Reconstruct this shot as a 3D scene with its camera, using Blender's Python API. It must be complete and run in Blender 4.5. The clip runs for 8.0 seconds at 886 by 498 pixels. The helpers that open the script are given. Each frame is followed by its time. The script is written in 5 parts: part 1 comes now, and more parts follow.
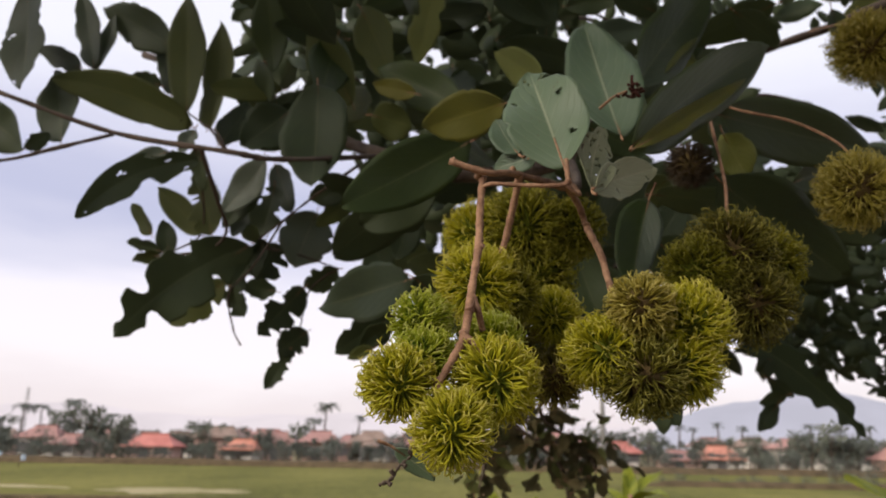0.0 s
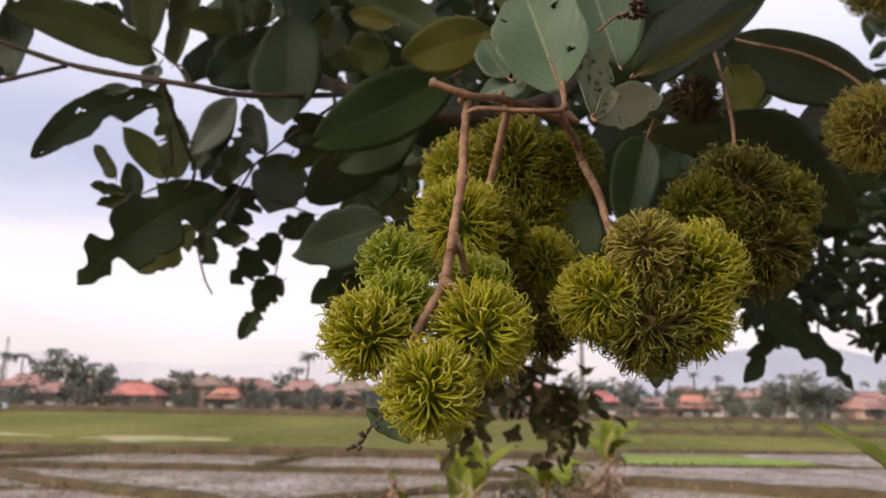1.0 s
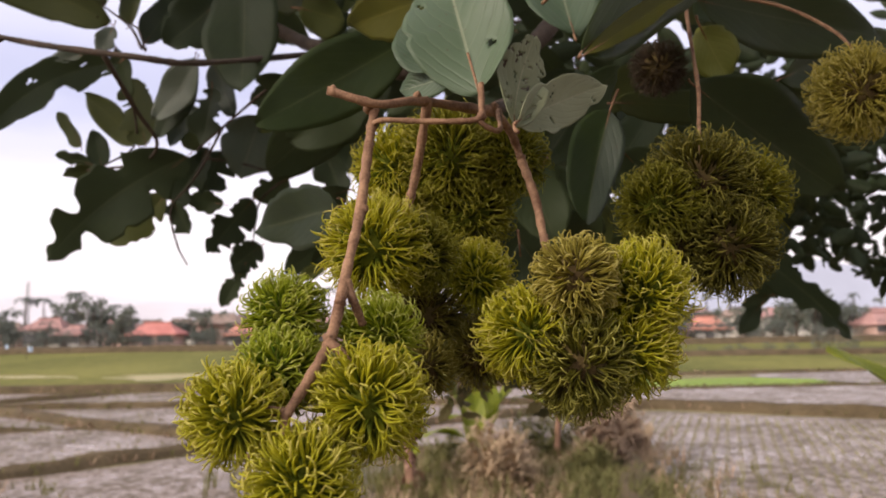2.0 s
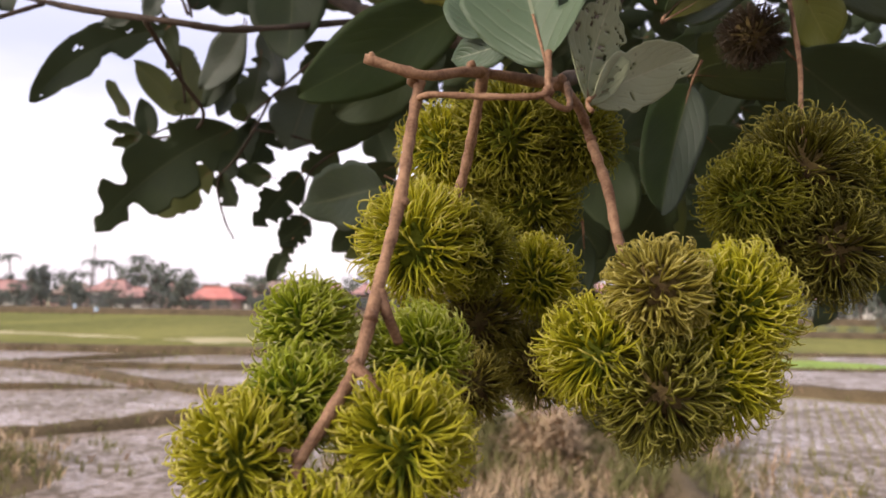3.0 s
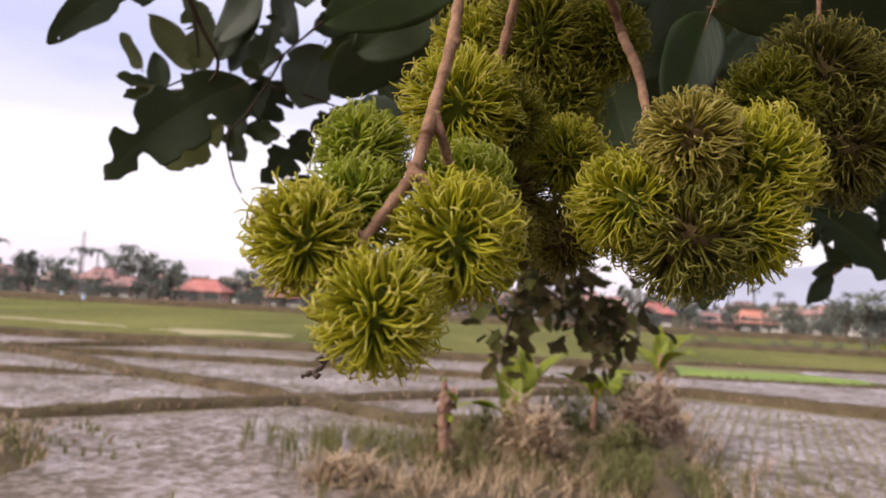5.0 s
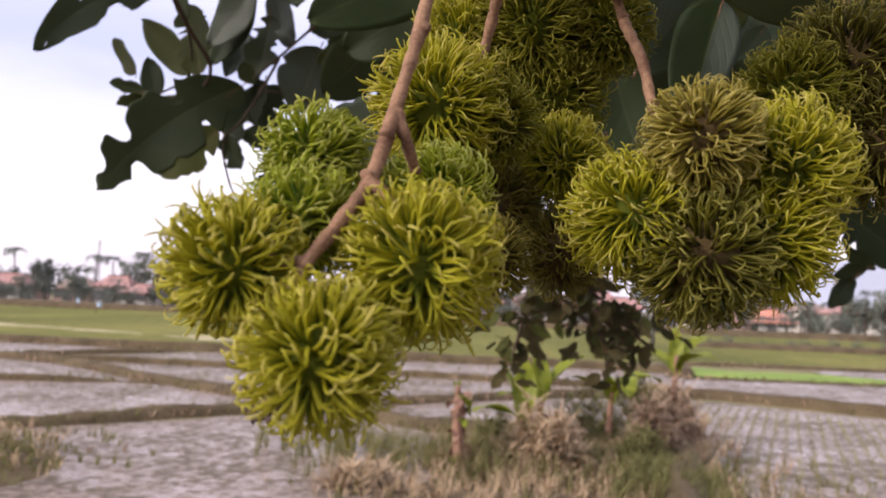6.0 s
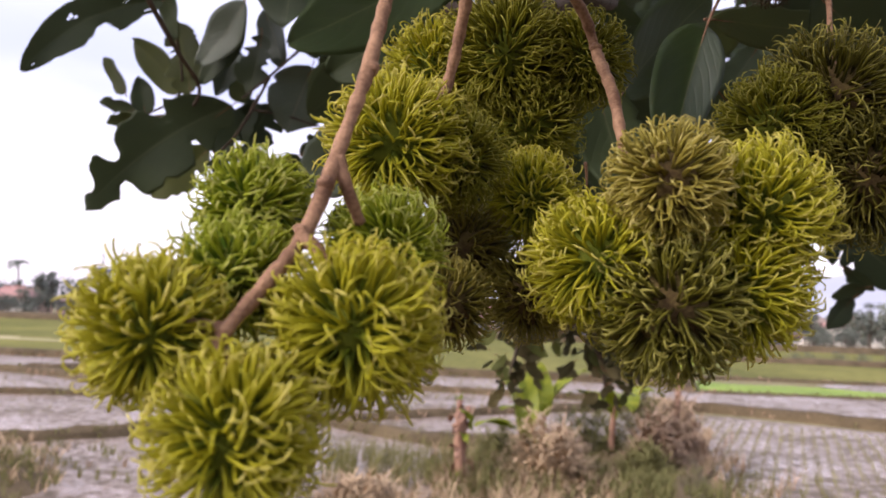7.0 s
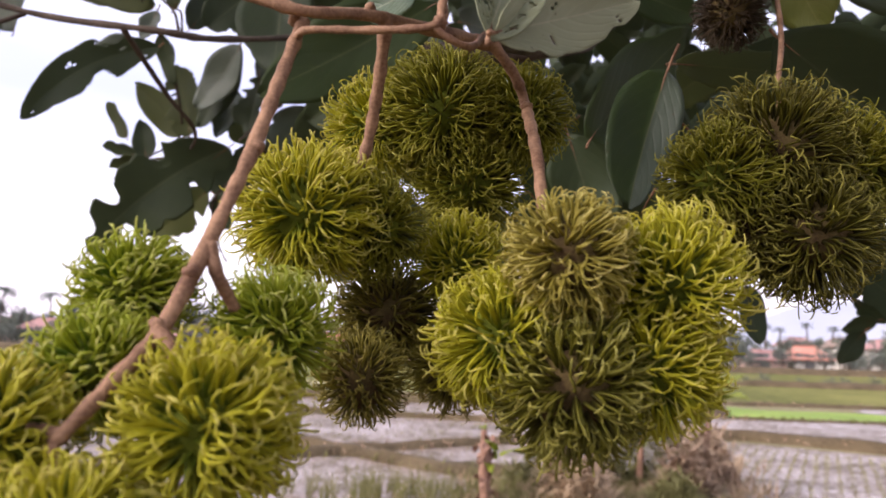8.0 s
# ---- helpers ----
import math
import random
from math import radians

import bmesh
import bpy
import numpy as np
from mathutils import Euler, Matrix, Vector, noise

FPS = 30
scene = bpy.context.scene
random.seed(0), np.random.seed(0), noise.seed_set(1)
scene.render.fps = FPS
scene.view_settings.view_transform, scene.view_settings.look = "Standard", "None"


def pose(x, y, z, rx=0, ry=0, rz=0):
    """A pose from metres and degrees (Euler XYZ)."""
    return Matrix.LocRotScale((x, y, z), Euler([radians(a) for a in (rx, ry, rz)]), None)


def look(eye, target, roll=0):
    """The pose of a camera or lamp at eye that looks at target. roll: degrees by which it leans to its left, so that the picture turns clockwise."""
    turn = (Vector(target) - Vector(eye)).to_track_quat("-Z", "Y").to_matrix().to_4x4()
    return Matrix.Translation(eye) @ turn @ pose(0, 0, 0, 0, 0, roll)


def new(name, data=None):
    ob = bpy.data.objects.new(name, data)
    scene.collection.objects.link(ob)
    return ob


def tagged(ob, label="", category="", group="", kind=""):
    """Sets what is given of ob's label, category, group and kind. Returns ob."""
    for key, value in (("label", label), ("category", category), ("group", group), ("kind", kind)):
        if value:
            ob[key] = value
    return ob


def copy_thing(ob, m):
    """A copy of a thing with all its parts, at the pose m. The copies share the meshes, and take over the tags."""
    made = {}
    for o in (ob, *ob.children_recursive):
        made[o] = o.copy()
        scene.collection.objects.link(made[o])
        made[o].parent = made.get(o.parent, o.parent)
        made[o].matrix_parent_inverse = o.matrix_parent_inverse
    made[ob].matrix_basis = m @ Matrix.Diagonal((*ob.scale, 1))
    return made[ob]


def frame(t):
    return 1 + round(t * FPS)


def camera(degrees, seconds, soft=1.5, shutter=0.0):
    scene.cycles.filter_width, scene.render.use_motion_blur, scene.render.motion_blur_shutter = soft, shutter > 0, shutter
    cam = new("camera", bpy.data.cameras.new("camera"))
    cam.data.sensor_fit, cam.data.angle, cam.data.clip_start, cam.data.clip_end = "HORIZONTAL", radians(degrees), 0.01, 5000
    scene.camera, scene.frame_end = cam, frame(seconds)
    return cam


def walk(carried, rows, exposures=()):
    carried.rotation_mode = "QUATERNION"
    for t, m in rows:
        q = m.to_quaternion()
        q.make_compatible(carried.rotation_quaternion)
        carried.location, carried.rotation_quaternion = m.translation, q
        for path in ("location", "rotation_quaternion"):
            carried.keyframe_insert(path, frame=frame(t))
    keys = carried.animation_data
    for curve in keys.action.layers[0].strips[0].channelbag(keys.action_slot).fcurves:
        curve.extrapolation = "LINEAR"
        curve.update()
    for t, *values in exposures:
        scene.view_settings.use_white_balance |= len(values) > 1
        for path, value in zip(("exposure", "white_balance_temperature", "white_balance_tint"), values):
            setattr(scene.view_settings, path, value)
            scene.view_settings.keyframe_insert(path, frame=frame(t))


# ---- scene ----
cam = camera(61.2, 8.0, soft=1.8)
PATH = [
    (0, (0.029, 0.073, 2.026), (-0.023, 2.005, 2.543), 1.0),
    (0.5, (0.015, 0.116, 2.038), (0.003, 2.067, 2.478), 0.7),
    (1, (0.03, 0.136, 2.032), (0.027, 2.097, 2.423), 1.0),
    (1.5, (0.064, 0.137, 2.017), (0.03, 2.107, 2.362), 1.7),
    (1.7, (0.09, 0.151, 2.055), (0.076, 2.131, 2.339), -0.9),
    (2.8, (0.071, 0.233, 2.121), (-0.051, 2.225, 2.258), 1.0),
    (3, (0.085, 0.241, 2.115), (-0.09, 2.229, 2.249), 0.8),
    (3.5, (0.095, 0.249, 2.072), (-0.195, 2.22, 2.246), 1.8),
    (4, (0.078, 0.241, 2.043), (-0.219, 2.21, 2.22), 2.8),
    (4.5, (0.048, 0.222, 2.035), (-0.115, 2.208, 2.203), 2.9),
    (4.7, (0.059, 0.218, 2.038), (-0.09, 2.207, 2.186), 3.1),
    (5.8, (0.071, 0.27, 2.044), (-0.101, 2.258, 2.18), 2.3),
    (6, (0.077, 0.275, 2.052), (-0.109, 2.261, 2.199), 2.3),
    (6.5, (0.087, 0.282, 2.076), (-0.117, 2.263, 2.261), 2.0),
    (7, (0.094, 0.292, 2.068), (-0.101, 2.274, 2.248), 2.3),
    (7.5, (0.115, 0.293, 2.098), (-0.127, 2.272, 2.259), 0.9),
    (8, (0.14, 0.304, 2.089), (-0.124, 2.271, 2.338), 1.7),
]
walk(cam, [(t, look(eye, target, roll)) for t, eye, target, roll in PATH],
     [(0, 0.14, 6600, 12), (1.5, 0.27, 6700, 15), (3, 0.64, 6550, 16), (4.5, 0.37, 6500, 18), (6, 0.55, 6250, 19), (8, 0.86, 6150, 21)])
cam.data.dof.use_dof = True
cam.data.dof.focus_distance = 0.39
cam.data.dof.aperture_fstop = 15.0

# ---- sky and sun ----
SUN_ELEV, SUN_ROT = radians(31), radians(241)
world = bpy.data.worlds.new("overcast_sky")
scene.world = world
world.use_nodes = True
wn, wl = world.node_tree.nodes, world.node_tree.links
wn.clear()
w_out = wn.new("ShaderNodeOutputWorld")
w_bg = wn.new("ShaderNodeBackground")
w_bg.inputs["Strength"].default_value = 1.12
w_sky = wn.new("ShaderNodeTexSky")
w_sky.sky_type = "NISHITA"
w_sky.sun_disc = False
w_sky.sun_elevation, w_sky.sun_rotation = SUN_ELEV, SUN_ROT
w_dim = wn.new("ShaderNodeVectorMath")
w_dim.operation = "SCALE"
w_dim.inputs["Scale"].default_value = 0.09
w_co = wn.new("ShaderNodeTexCoord")
w_map = wn.new("ShaderNodeMapping")
w_map.inputs["Scale"].default_value = (1.6, 1.6, 6.5)
w_noise = wn.new("ShaderNodeTexNoise")
w_noise.inputs["Scale"].default_value = 1.6
w_noise.inputs["Detail"].default_value = 5.0
w_noise.inputs["Roughness"].default_value = 0.5
w_sep = wn.new("ShaderNodeSeparateXYZ")
w_shift = wn.new("ShaderNodeMath")
w_shift.operation = "MULTIPLY_ADD"
w_shift.inputs[1].default_value = 0.12
w_add = wn.new("ShaderNodeMath")
w_add.operation = "ADD"
w_sub = wn.new("ShaderNodeMath")
w_sub.operation = "SUBTRACT"
w_sub.inputs[1].default_value = 0.06
w_ramp = wn.new("ShaderNodeValToRGB")
w_ramp.color_ramp.interpolation = "EASE"
stops = w_ramp.color_ramp.elements
stops[0].position, stops[0].color = 0.0, (0.70, 0.63, 0.68, 1)
stops[1].position, stops[1].color = 1.0, (0.95, 0.97, 1.05, 1)
for at_z, rgb in ((0.05, (0.78, 0.71, 0.74)), (0.11, (0.90, 0.85, 0.88)), (0.18, (0.87, 0.84, 0.92)), (0.235, (0.66, 0.66, 0.79)), (0.285, (0.50, 0.52, 0.69)), (0.36, (0.64, 0.65, 0.79)), (0.47, (0.84, 0.85, 0.94))):
    stop = stops.new(at_z)
    stop.color = (*rgb, 1)
w_mix = wn.new("ShaderNodeMix")
w_mix.data_type = "RGBA"
w_mix.inputs["Factor"].default_value = 0.88
wl.new(w_co.outputs["Generated"], w_map.inputs["Vector"])
wl.new(w_map.outputs["Vector"], w_noise.inputs["Vector"])
wl.new(w_co.outputs["Generated"], w_sep.inputs["Vector"])
wl.new(w_noise.outputs["Fac"], w_shift.inputs[0])
wl.new(w_sep.outputs["Z"], w_shift.inputs[2])
wl.new(w_shift.outputs[0], w_sub.inputs[0])
wl.new(w_sub.outputs[0], w_ramp.inputs["Fac"])
wl.new(w_sky.outputs["Color"], w_dim.inputs[0])
wl.new(w_dim.outputs["Vector"], w_mix.inputs["A"])
wl.new(w_ramp.outputs["Color"], w_mix.inputs["B"])
wl.new(w_mix.outputs["Result"], w_bg.inputs["Color"])
wl.new(w_bg.outputs["Background"], w_out.inputs["Surface"])

sun_data = bpy.data.lights.new("sun", "SUN")
sun_data.energy, sun_data.angle, sun_data.color = 3.2, radians(35), (1.0, 0.91, 0.76)
sun_lamp = new("sun", sun_data)
sun_lamp.matrix_world = look((-10.0, -5.5, 9.0), (0.1, 0.6, 2.0))


# ---- materials ----
def material(name):
    m = bpy.data.materials.new(name)
    m.use_nodes = True
    nt = m.node_tree
    bsdf = nt.nodes["Principled BSDF"]
    return m, nt, bsdf


def node(nt, kind, **values):
    n = nt.nodes.new(kind)
    for key, value in values.items():
        n.inputs[key].default_value = value
    return n


def ramp(nt, source, points):
    n = nt.nodes.new("ShaderNodeValToRGB")
    e = n.color_ramp.elements
    e[0].position, e[0].color = points[0][0], (*points[0][1], 1)
    e[1].position, e[1].color = points[-1][0], (*points[-1][1], 1)
    for p, c in points[1:-1]:
        s = e.new(p)
        s.color = (*c, 1)
    nt.links.new(source, n.inputs["Fac"])
    return n.outputs["Color"]


def blend(nt, factor, a, b, mode="MIX"):
    n = nt.nodes.new("ShaderNodeMix")
    n.data_type, n.blend_type = "RGBA", mode
    if isinstance(factor, float):
        n.inputs["Factor"].default_value = factor
    else:
        nt.links.new(factor, n.inputs["Factor"])
    for socket, value in (("A", a), ("B", b)):
        if isinstance(value, tuple):
            n.inputs[socket].default_value = (*value, 1)
        else:
            nt.links.new(value, n.inputs[socket])
    return n.outputs["Result"]


def maths(nt, op, a, b=None):
    n = nt.nodes.new("ShaderNodeMath")
    n.operation = op
    for i, value in enumerate((a, b)):
        if value is None:
            continue
        if isinstance(value, (int, float)):
            n.inputs[i].default_value = value
        else:
            nt.links.new(value, n.inputs[i])
    return n.outputs[0]


def noise_of(nt, scale, detail=4.0, coords="Object", stretch=None):
    co = nt.nodes.new("ShaderNodeTexCoord")
    n = node(nt, "ShaderNodeTexNoise", Scale=scale, Detail=detail)
    src = co.outputs[coords]
    if stretch:
        mp = node(nt, "ShaderNodeMapping", Scale=stretch)
        nt.links.new(src, mp.inputs["Vector"])
        src = mp.outputs["Vector"]
    nt.links.new(src, n.inputs["Vector"])
    return n.outputs["Fac"]


def bump(nt, bsdf, height, strength, distance):
    b = node(nt, "ShaderNodeBump", Strength=strength, Distance=distance)
    nt.links.new(height, b.inputs["Height"])
    nt.links.new(b.outputs["Normal"], bsdf.inputs["Normal"])


def rough_mat(name, dark, light, scale, roughness=0.8, fine=None, relief=0.4, depth=0.01, stretch=None, sheen=0.2, thin=0.0):
    """Two-scale mottled surface."""
    m, nt, bsdf = material(name)
    big = noise_of(nt, scale, 4.0, stretch=stretch)
    small = noise_of(nt, fine or scale * 9, 5.0, stretch=stretch)
    both = maths(nt, "ADD", maths(nt, "MULTIPLY", big, 0.6), maths(nt, "MULTIPLY", small, 0.4))
    col = ramp(nt, both, ((0.36, dark), (0.64, light)))
    nt.links.new(col, bsdf.inputs["Base Color"])
    bsdf.inputs["Roughness"].default_value = roughness
    bsdf.inputs["Specular IOR Level"].default_value = sheen
    bump(nt, bsdf, small, relief, depth)
    if thin:
        glow = nt.nodes.new("ShaderNodeBsdfTranslucent")
        nt.links.new(col, glow.inputs["Color"])
        mixer = node(nt, "ShaderNodeMixShader", Fac=thin)
        nt.links.new(bsdf.outputs["BSDF"], mixer.inputs[1])
        nt.links.new(glow.outputs["BSDF"], mixer.inputs[2])
        nt.links.new(mixer.outputs["Shader"], nt.nodes["Material Output"].inputs["Surface"])
    return m


def leaf_mat(name, deep, fresh, vein, roughness, through_light, gloss=0.5, veil_sheen=0.03):
    m, nt, bsdf = material(name)
    uv = nt.nodes.new("ShaderNodeTexCoord")
    sep = nt.nodes.new("ShaderNodeSeparateXYZ")
    nt.links.new(uv.outputs["UV"], sep.inputs["Vector"])
    off = maths(nt, "ABSOLUTE", maths(nt, "SUBTRACT", sep.outputs["X"], 0.5))
    rib = maths(nt, "LESS_THAN", off, 0.013)
    wave = maths(nt, "SUBTRACT", maths(nt, "ADD", maths(nt, "MULTIPLY", sep.outputs["Y"], 7.5), maths(nt, "MULTIPLY", noise_of(nt, 40.0, 2.0), 0.8)), maths(nt, "MULTIPLY", maths(nt, "POWER", off, 1.4), 9.0))
    saw = maths(nt, "ABSOLUTE", maths(nt, "SUBTRACT", maths(nt, "FRACT", wave), 0.5))
    side = maths(nt, "LESS_THAN", saw, 0.05)
    blotch = noise_of(nt, 34.0, 5.0)
    info = nt.nodes.new("ShaderNodeObjectInfo")
    geo = nt.nodes.new("ShaderNodeNewGeometry")
    vary = maths(nt, "FRACT", maths(nt, "ADD", info.outputs["Random"], geo.outputs["Random Per Island"]))
    tone = maths(nt, "ADD", maths(nt, "MULTIPLY", blotch, 0.55), maths(nt, "MULTIPLY", vary, 0.45))
    col = ramp(nt, tone, ((0.25, deep), (0.75, fresh)))
    col = blend(nt, maths(nt, "MULTIPLY", side, 0.13), col, vein)
    col = blend(nt, maths(nt, "MULTIPLY", rib, 0.8), col, vein)
    spots = node(nt, "ShaderNodeTexVoronoi", Scale=120.0)
    co = nt.nodes.new("ShaderNodeTexCoord")
    nt.links.new(co.outputs["Object"], spots.inputs["Vector"])
    speck = maths(nt, "LESS_THAN", spots.outputs["Distance"], 0.1)
    col = blend(nt, maths(nt, "MULTIPLY", speck, 0.6), col, (0.07, 0.045, 0.02))
    nt.links.new(col, bsdf.inputs["Base Color"])
    bsdf.inputs["Roughness"].default_value = roughness
    bsdf.inputs["Specular IOR Level"].default_value = gloss
    # Bluish sheen adds the grey veil of sky glare to the leaves.
    bsdf.inputs["Sheen Weight"].default_value = veil_sheen
    bsdf.inputs["Sheen Roughness"].default_value = 0.6
    bsdf.inputs["Sheen Tint"].default_value = (0.85, 0.92, 1.0, 1)
    relief = maths(nt, "ADD", maths(nt, "MULTIPLY", maths(nt, "MINIMUM", saw, 0.22), 1.1), maths(nt, "MULTIPLY", blotch, 0.9))
    bump(nt, bsdf, relief, 0.6, 0.0015)
    glow = nt.nodes.new("ShaderNodeBsdfTranslucent")
    nt.links.new(blend(nt, 0.85, col, (0.58, 0.64, 0.44)), glow.inputs["Color"])
    mixer = node(nt, "ShaderNodeMixShader", Fac=through_light)
    nt.links.new(bsdf.outputs["BSDF"], mixer.inputs[1])
    nt.links.new(glow.outputs["BSDF"], mixer.inputs[2])
    nt.links.new(mixer.outputs["Shader"], nt.nodes["Material Output"].inputs["Surface"])
    return m


def hair_mat(name, root, middle, tip):
    m, nt, bsdf = material(name)
    uv = nt.nodes.new("ShaderNodeTexCoord")
    sep = nt.nodes.new("ShaderNodeSeparateXYZ")
    nt.links.new(uv.outputs["UV"], sep.inputs["Vector"])
    geo = nt.nodes.new("ShaderNodeNewGeometry")
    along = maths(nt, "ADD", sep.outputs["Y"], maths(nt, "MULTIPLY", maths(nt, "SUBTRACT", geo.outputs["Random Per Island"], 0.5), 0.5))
    # Dark root end paints the shade between the hairs; tips run paler and yellower.
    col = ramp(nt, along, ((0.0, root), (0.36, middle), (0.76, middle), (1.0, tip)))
    patch = noise_of(nt, 55.0, 3.0)
    col = blend(nt, maths(nt, "MULTIPLY", patch, 0.22), col, (0.20, 0.18, 0.015))
    nt.links.new(col, bsdf.inputs["Base Color"])
    bsdf.inputs["Roughness"].default_value = 0.48
    bsdf.inputs["Specular IOR Level"].default_value = 0.35
    glow = nt.nodes.new("ShaderNodeBsdfTranslucent")
    nt.links.new(col, glow.inputs["Color"])
    mixer = node(nt, "ShaderNodeMixShader", Fac=0.42)
    nt.links.new(bsdf.outputs["BSDF"], mixer.inputs[1])
    nt.links.new(glow.outputs["BSDF"], mixer.inputs[2])
    nt.links.new(mixer.outputs["Shader"], nt.nodes["Material Output"].inputs["Surface"])
    return m


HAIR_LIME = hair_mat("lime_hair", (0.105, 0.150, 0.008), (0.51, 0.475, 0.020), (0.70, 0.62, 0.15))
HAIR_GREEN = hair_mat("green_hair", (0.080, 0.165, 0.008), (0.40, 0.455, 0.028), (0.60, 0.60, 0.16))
# Darker olive hair: the crown's shade on these fruits is mixed into it.
HAIR_SHADED_OLIVE = hair_mat("shaded_olive_hair", (0.030, 0.032, 0.003), (0.245, 0.232, 0.012), (0.46, 0.42, 0.070))
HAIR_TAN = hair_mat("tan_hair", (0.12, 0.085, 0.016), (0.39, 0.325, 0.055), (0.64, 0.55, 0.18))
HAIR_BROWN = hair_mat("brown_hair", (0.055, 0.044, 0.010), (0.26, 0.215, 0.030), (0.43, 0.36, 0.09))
# Darkest olive: deep shade on the right-hand fruits, put into the hair colour.
HAIR_DEEP_SHADE = hair_mat("deep_shade_olive_hair", (0.016, 0.012, 0.003), (0.106, 0.092, 0.008), (0.40, 0.36, 0.070))
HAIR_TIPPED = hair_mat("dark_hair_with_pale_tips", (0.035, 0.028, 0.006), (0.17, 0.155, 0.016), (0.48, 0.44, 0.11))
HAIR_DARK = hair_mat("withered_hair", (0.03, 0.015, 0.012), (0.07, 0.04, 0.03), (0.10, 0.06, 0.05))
RIND_GREEN = rough_mat("green_rind", (0.06, 0.072, 0.008), (0.11, 0.12, 0.012), 90, 0.8, relief=0.5, depth=0.001, sheen=0.05)
FLOWER_BROWN = rough_mat("withered_flower_brown", (0.025, 0.010, 0.008), (0.07, 0.028, 0.022), 120, 0.8, relief=0.5, depth=0.001, sheen=0.05)
RIND_BROWN = rough_mat("brown_rind", (0.05, 0.03, 0.015), (0.12, 0.09, 0.03), 90, 0.8, relief=0.5, depth=0.001, sheen=0.05)

LEAF_TOP = leaf_mat("leaf_upper_side", (0.016, 0.030, 0.008), (0.040, 0.060, 0.014), (0.085, 0.10, 0.035), 0.45, 0.18, 0.2, 0.0)
LEAF_UNDER = leaf_mat("leaf_under_side", (0.018, 0.029, 0.012), (0.040, 0.055, 0.020), (0.08, 0.09, 0.045), 0.55, 0.20, 0.2, 0.01)
LEAF_TEAL = leaf_mat("leaf_bluish_under_side", (0.040, 0.073, 0.038), (0.078, 0.117, 0.060), (0.22, 0.24, 0.15), 0.5, 0.12, 0.4)
LEAF_PALE = leaf_mat("leaf_withered_pale", (0.19, 0.20, 0.11), (0.32, 0.325, 0.20), (0.33, 0.31, 0.20), 0.6, 0.15, 0.3)
LEAF_OLIVE = leaf_mat("leaf_olive", (0.052, 0.060, 0.010), (0.094, 0.10, 0.016), (0.14, 0.14, 0.04), 0.6, 0.38, 0.15)
LEAF_LEMON = leaf_mat("leaf_olive_yellow", (0.075, 0.075, 0.006), (0.14, 0.125, 0.010), (0.20, 0.18, 0.04), 0.5, 0.35, 0.2)
LEAF_GREY = leaf_mat("leaf_greyish_under_side", (0.046, 0.062, 0.040), (0.080, 0.100, 0.064), (0.14, 0.14, 0.09), 0.5, 0.12, 0.4)
LEAF_DULL = leaf_mat("leaf_dull_grey_green", (0.030, 0.043, 0.026), (0.055, 0.070, 0.042), (0.11, 0.11, 0.07), 0.5, 0.15, 0.35)
LEAF_YELLOW = leaf_mat("leaf_yellowing", (0.17, 0.18, 0.015), (0.28, 0.26, 0.03), (0.30, 0.27, 0.08), 0.45, 0.35)
TWIG = rough_mat("reddish_twig_bark", (0.13, 0.065, 0.038), (0.34, 0.195, 0.115), 90, 0.7, 700, 0.5, 0.0006)
BARK = rough_mat("grey_brown_bark", (0.055, 0.04, 0.032), (0.13, 0.095, 0.072), 30, 0.85, 300, 0.7, 0.002)
FACES = {"dark": (LEAF_UNDER, LEAF_TOP), "top": (LEAF_TOP, LEAF_UNDER), "teal": (LEAF_TEAL, LEAF_TOP), "pale": (LEAF_PALE, LEAF_PALE),
         "olive": (LEAF_OLIVE, LEAF_TOP), "yellow": (LEAF_YELLOW, LEAF_YELLOW), "lemon": (LEAF_LEMON, LEAF_TOP), "grey": (LEAF_GREY, LEAF_TOP), "curl": (LEAF_TOP, LEAF_DULL)}

MUD = rough_mat("damp_grassy_earth", (0.115, 0.098, 0.045), (0.20, 0.165, 0.085), 0.4, 0.9, 6.0, 0.5, 0.04)
DYKE = rough_mat("earth_dyke", (0.052, 0.037, 0.019), (0.120, 0.086, 0.047), 1.2, 0.95, 14.0, 0.7, 0.05)
FIELD = rough_mat("field_grass", (0.075, 0.080, 0.021), (0.175, 0.162, 0.048), 0.12, 0.95, 2.2, 0.6, 0.05, (1, 0.35, 1), 0.05)
BRIGHT = rough_mat("bright_seedling_bed", (0.12, 0.18, 0.03), (0.21, 0.28, 0.05), 0.5, 0.9, 6.0, 0.6, 0.05)
STUBBLE = rough_mat("pale_stubble", (0.24, 0.21, 0.10), (0.35, 0.30, 0.17), 0.3, 0.95, 5.0, 0.5, 0.04, (1, 0.4, 1))
STRAW = rough_mat("dry_straw", (0.25, 0.17, 0.10), (0.48, 0.35, 0.22), 3.0, 0.9, 60.0, 0.4, 0.005)
FERN = rough_mat("dead_brown_stalks", (0.21, 0.14, 0.09), (0.39, 0.27, 0.18), 3.0, 0.9, 60.0, 0.4, 0.005)
BLADE = rough_mat("rice_blade", (0.16, 0.145, 0.07), (0.28, 0.26, 0.13), 2.0, 0.7, 30.0, 0.1, 0.002)
GRASS = rough_mat("rank_grass", (0.10, 0.100, 0.032), (0.215, 0.195, 0.075), 2.0, 0.8, 30.0, 0.1, 0.002, thin=0.3)
BANANA = rough_mat("banana_leaf", (0.12, 0.16, 0.014), (0.33, 0.35, 0.035), 3.0, 0.45, 40.0, 0.3, 0.004, (1, 8, 1), thin=0.45)
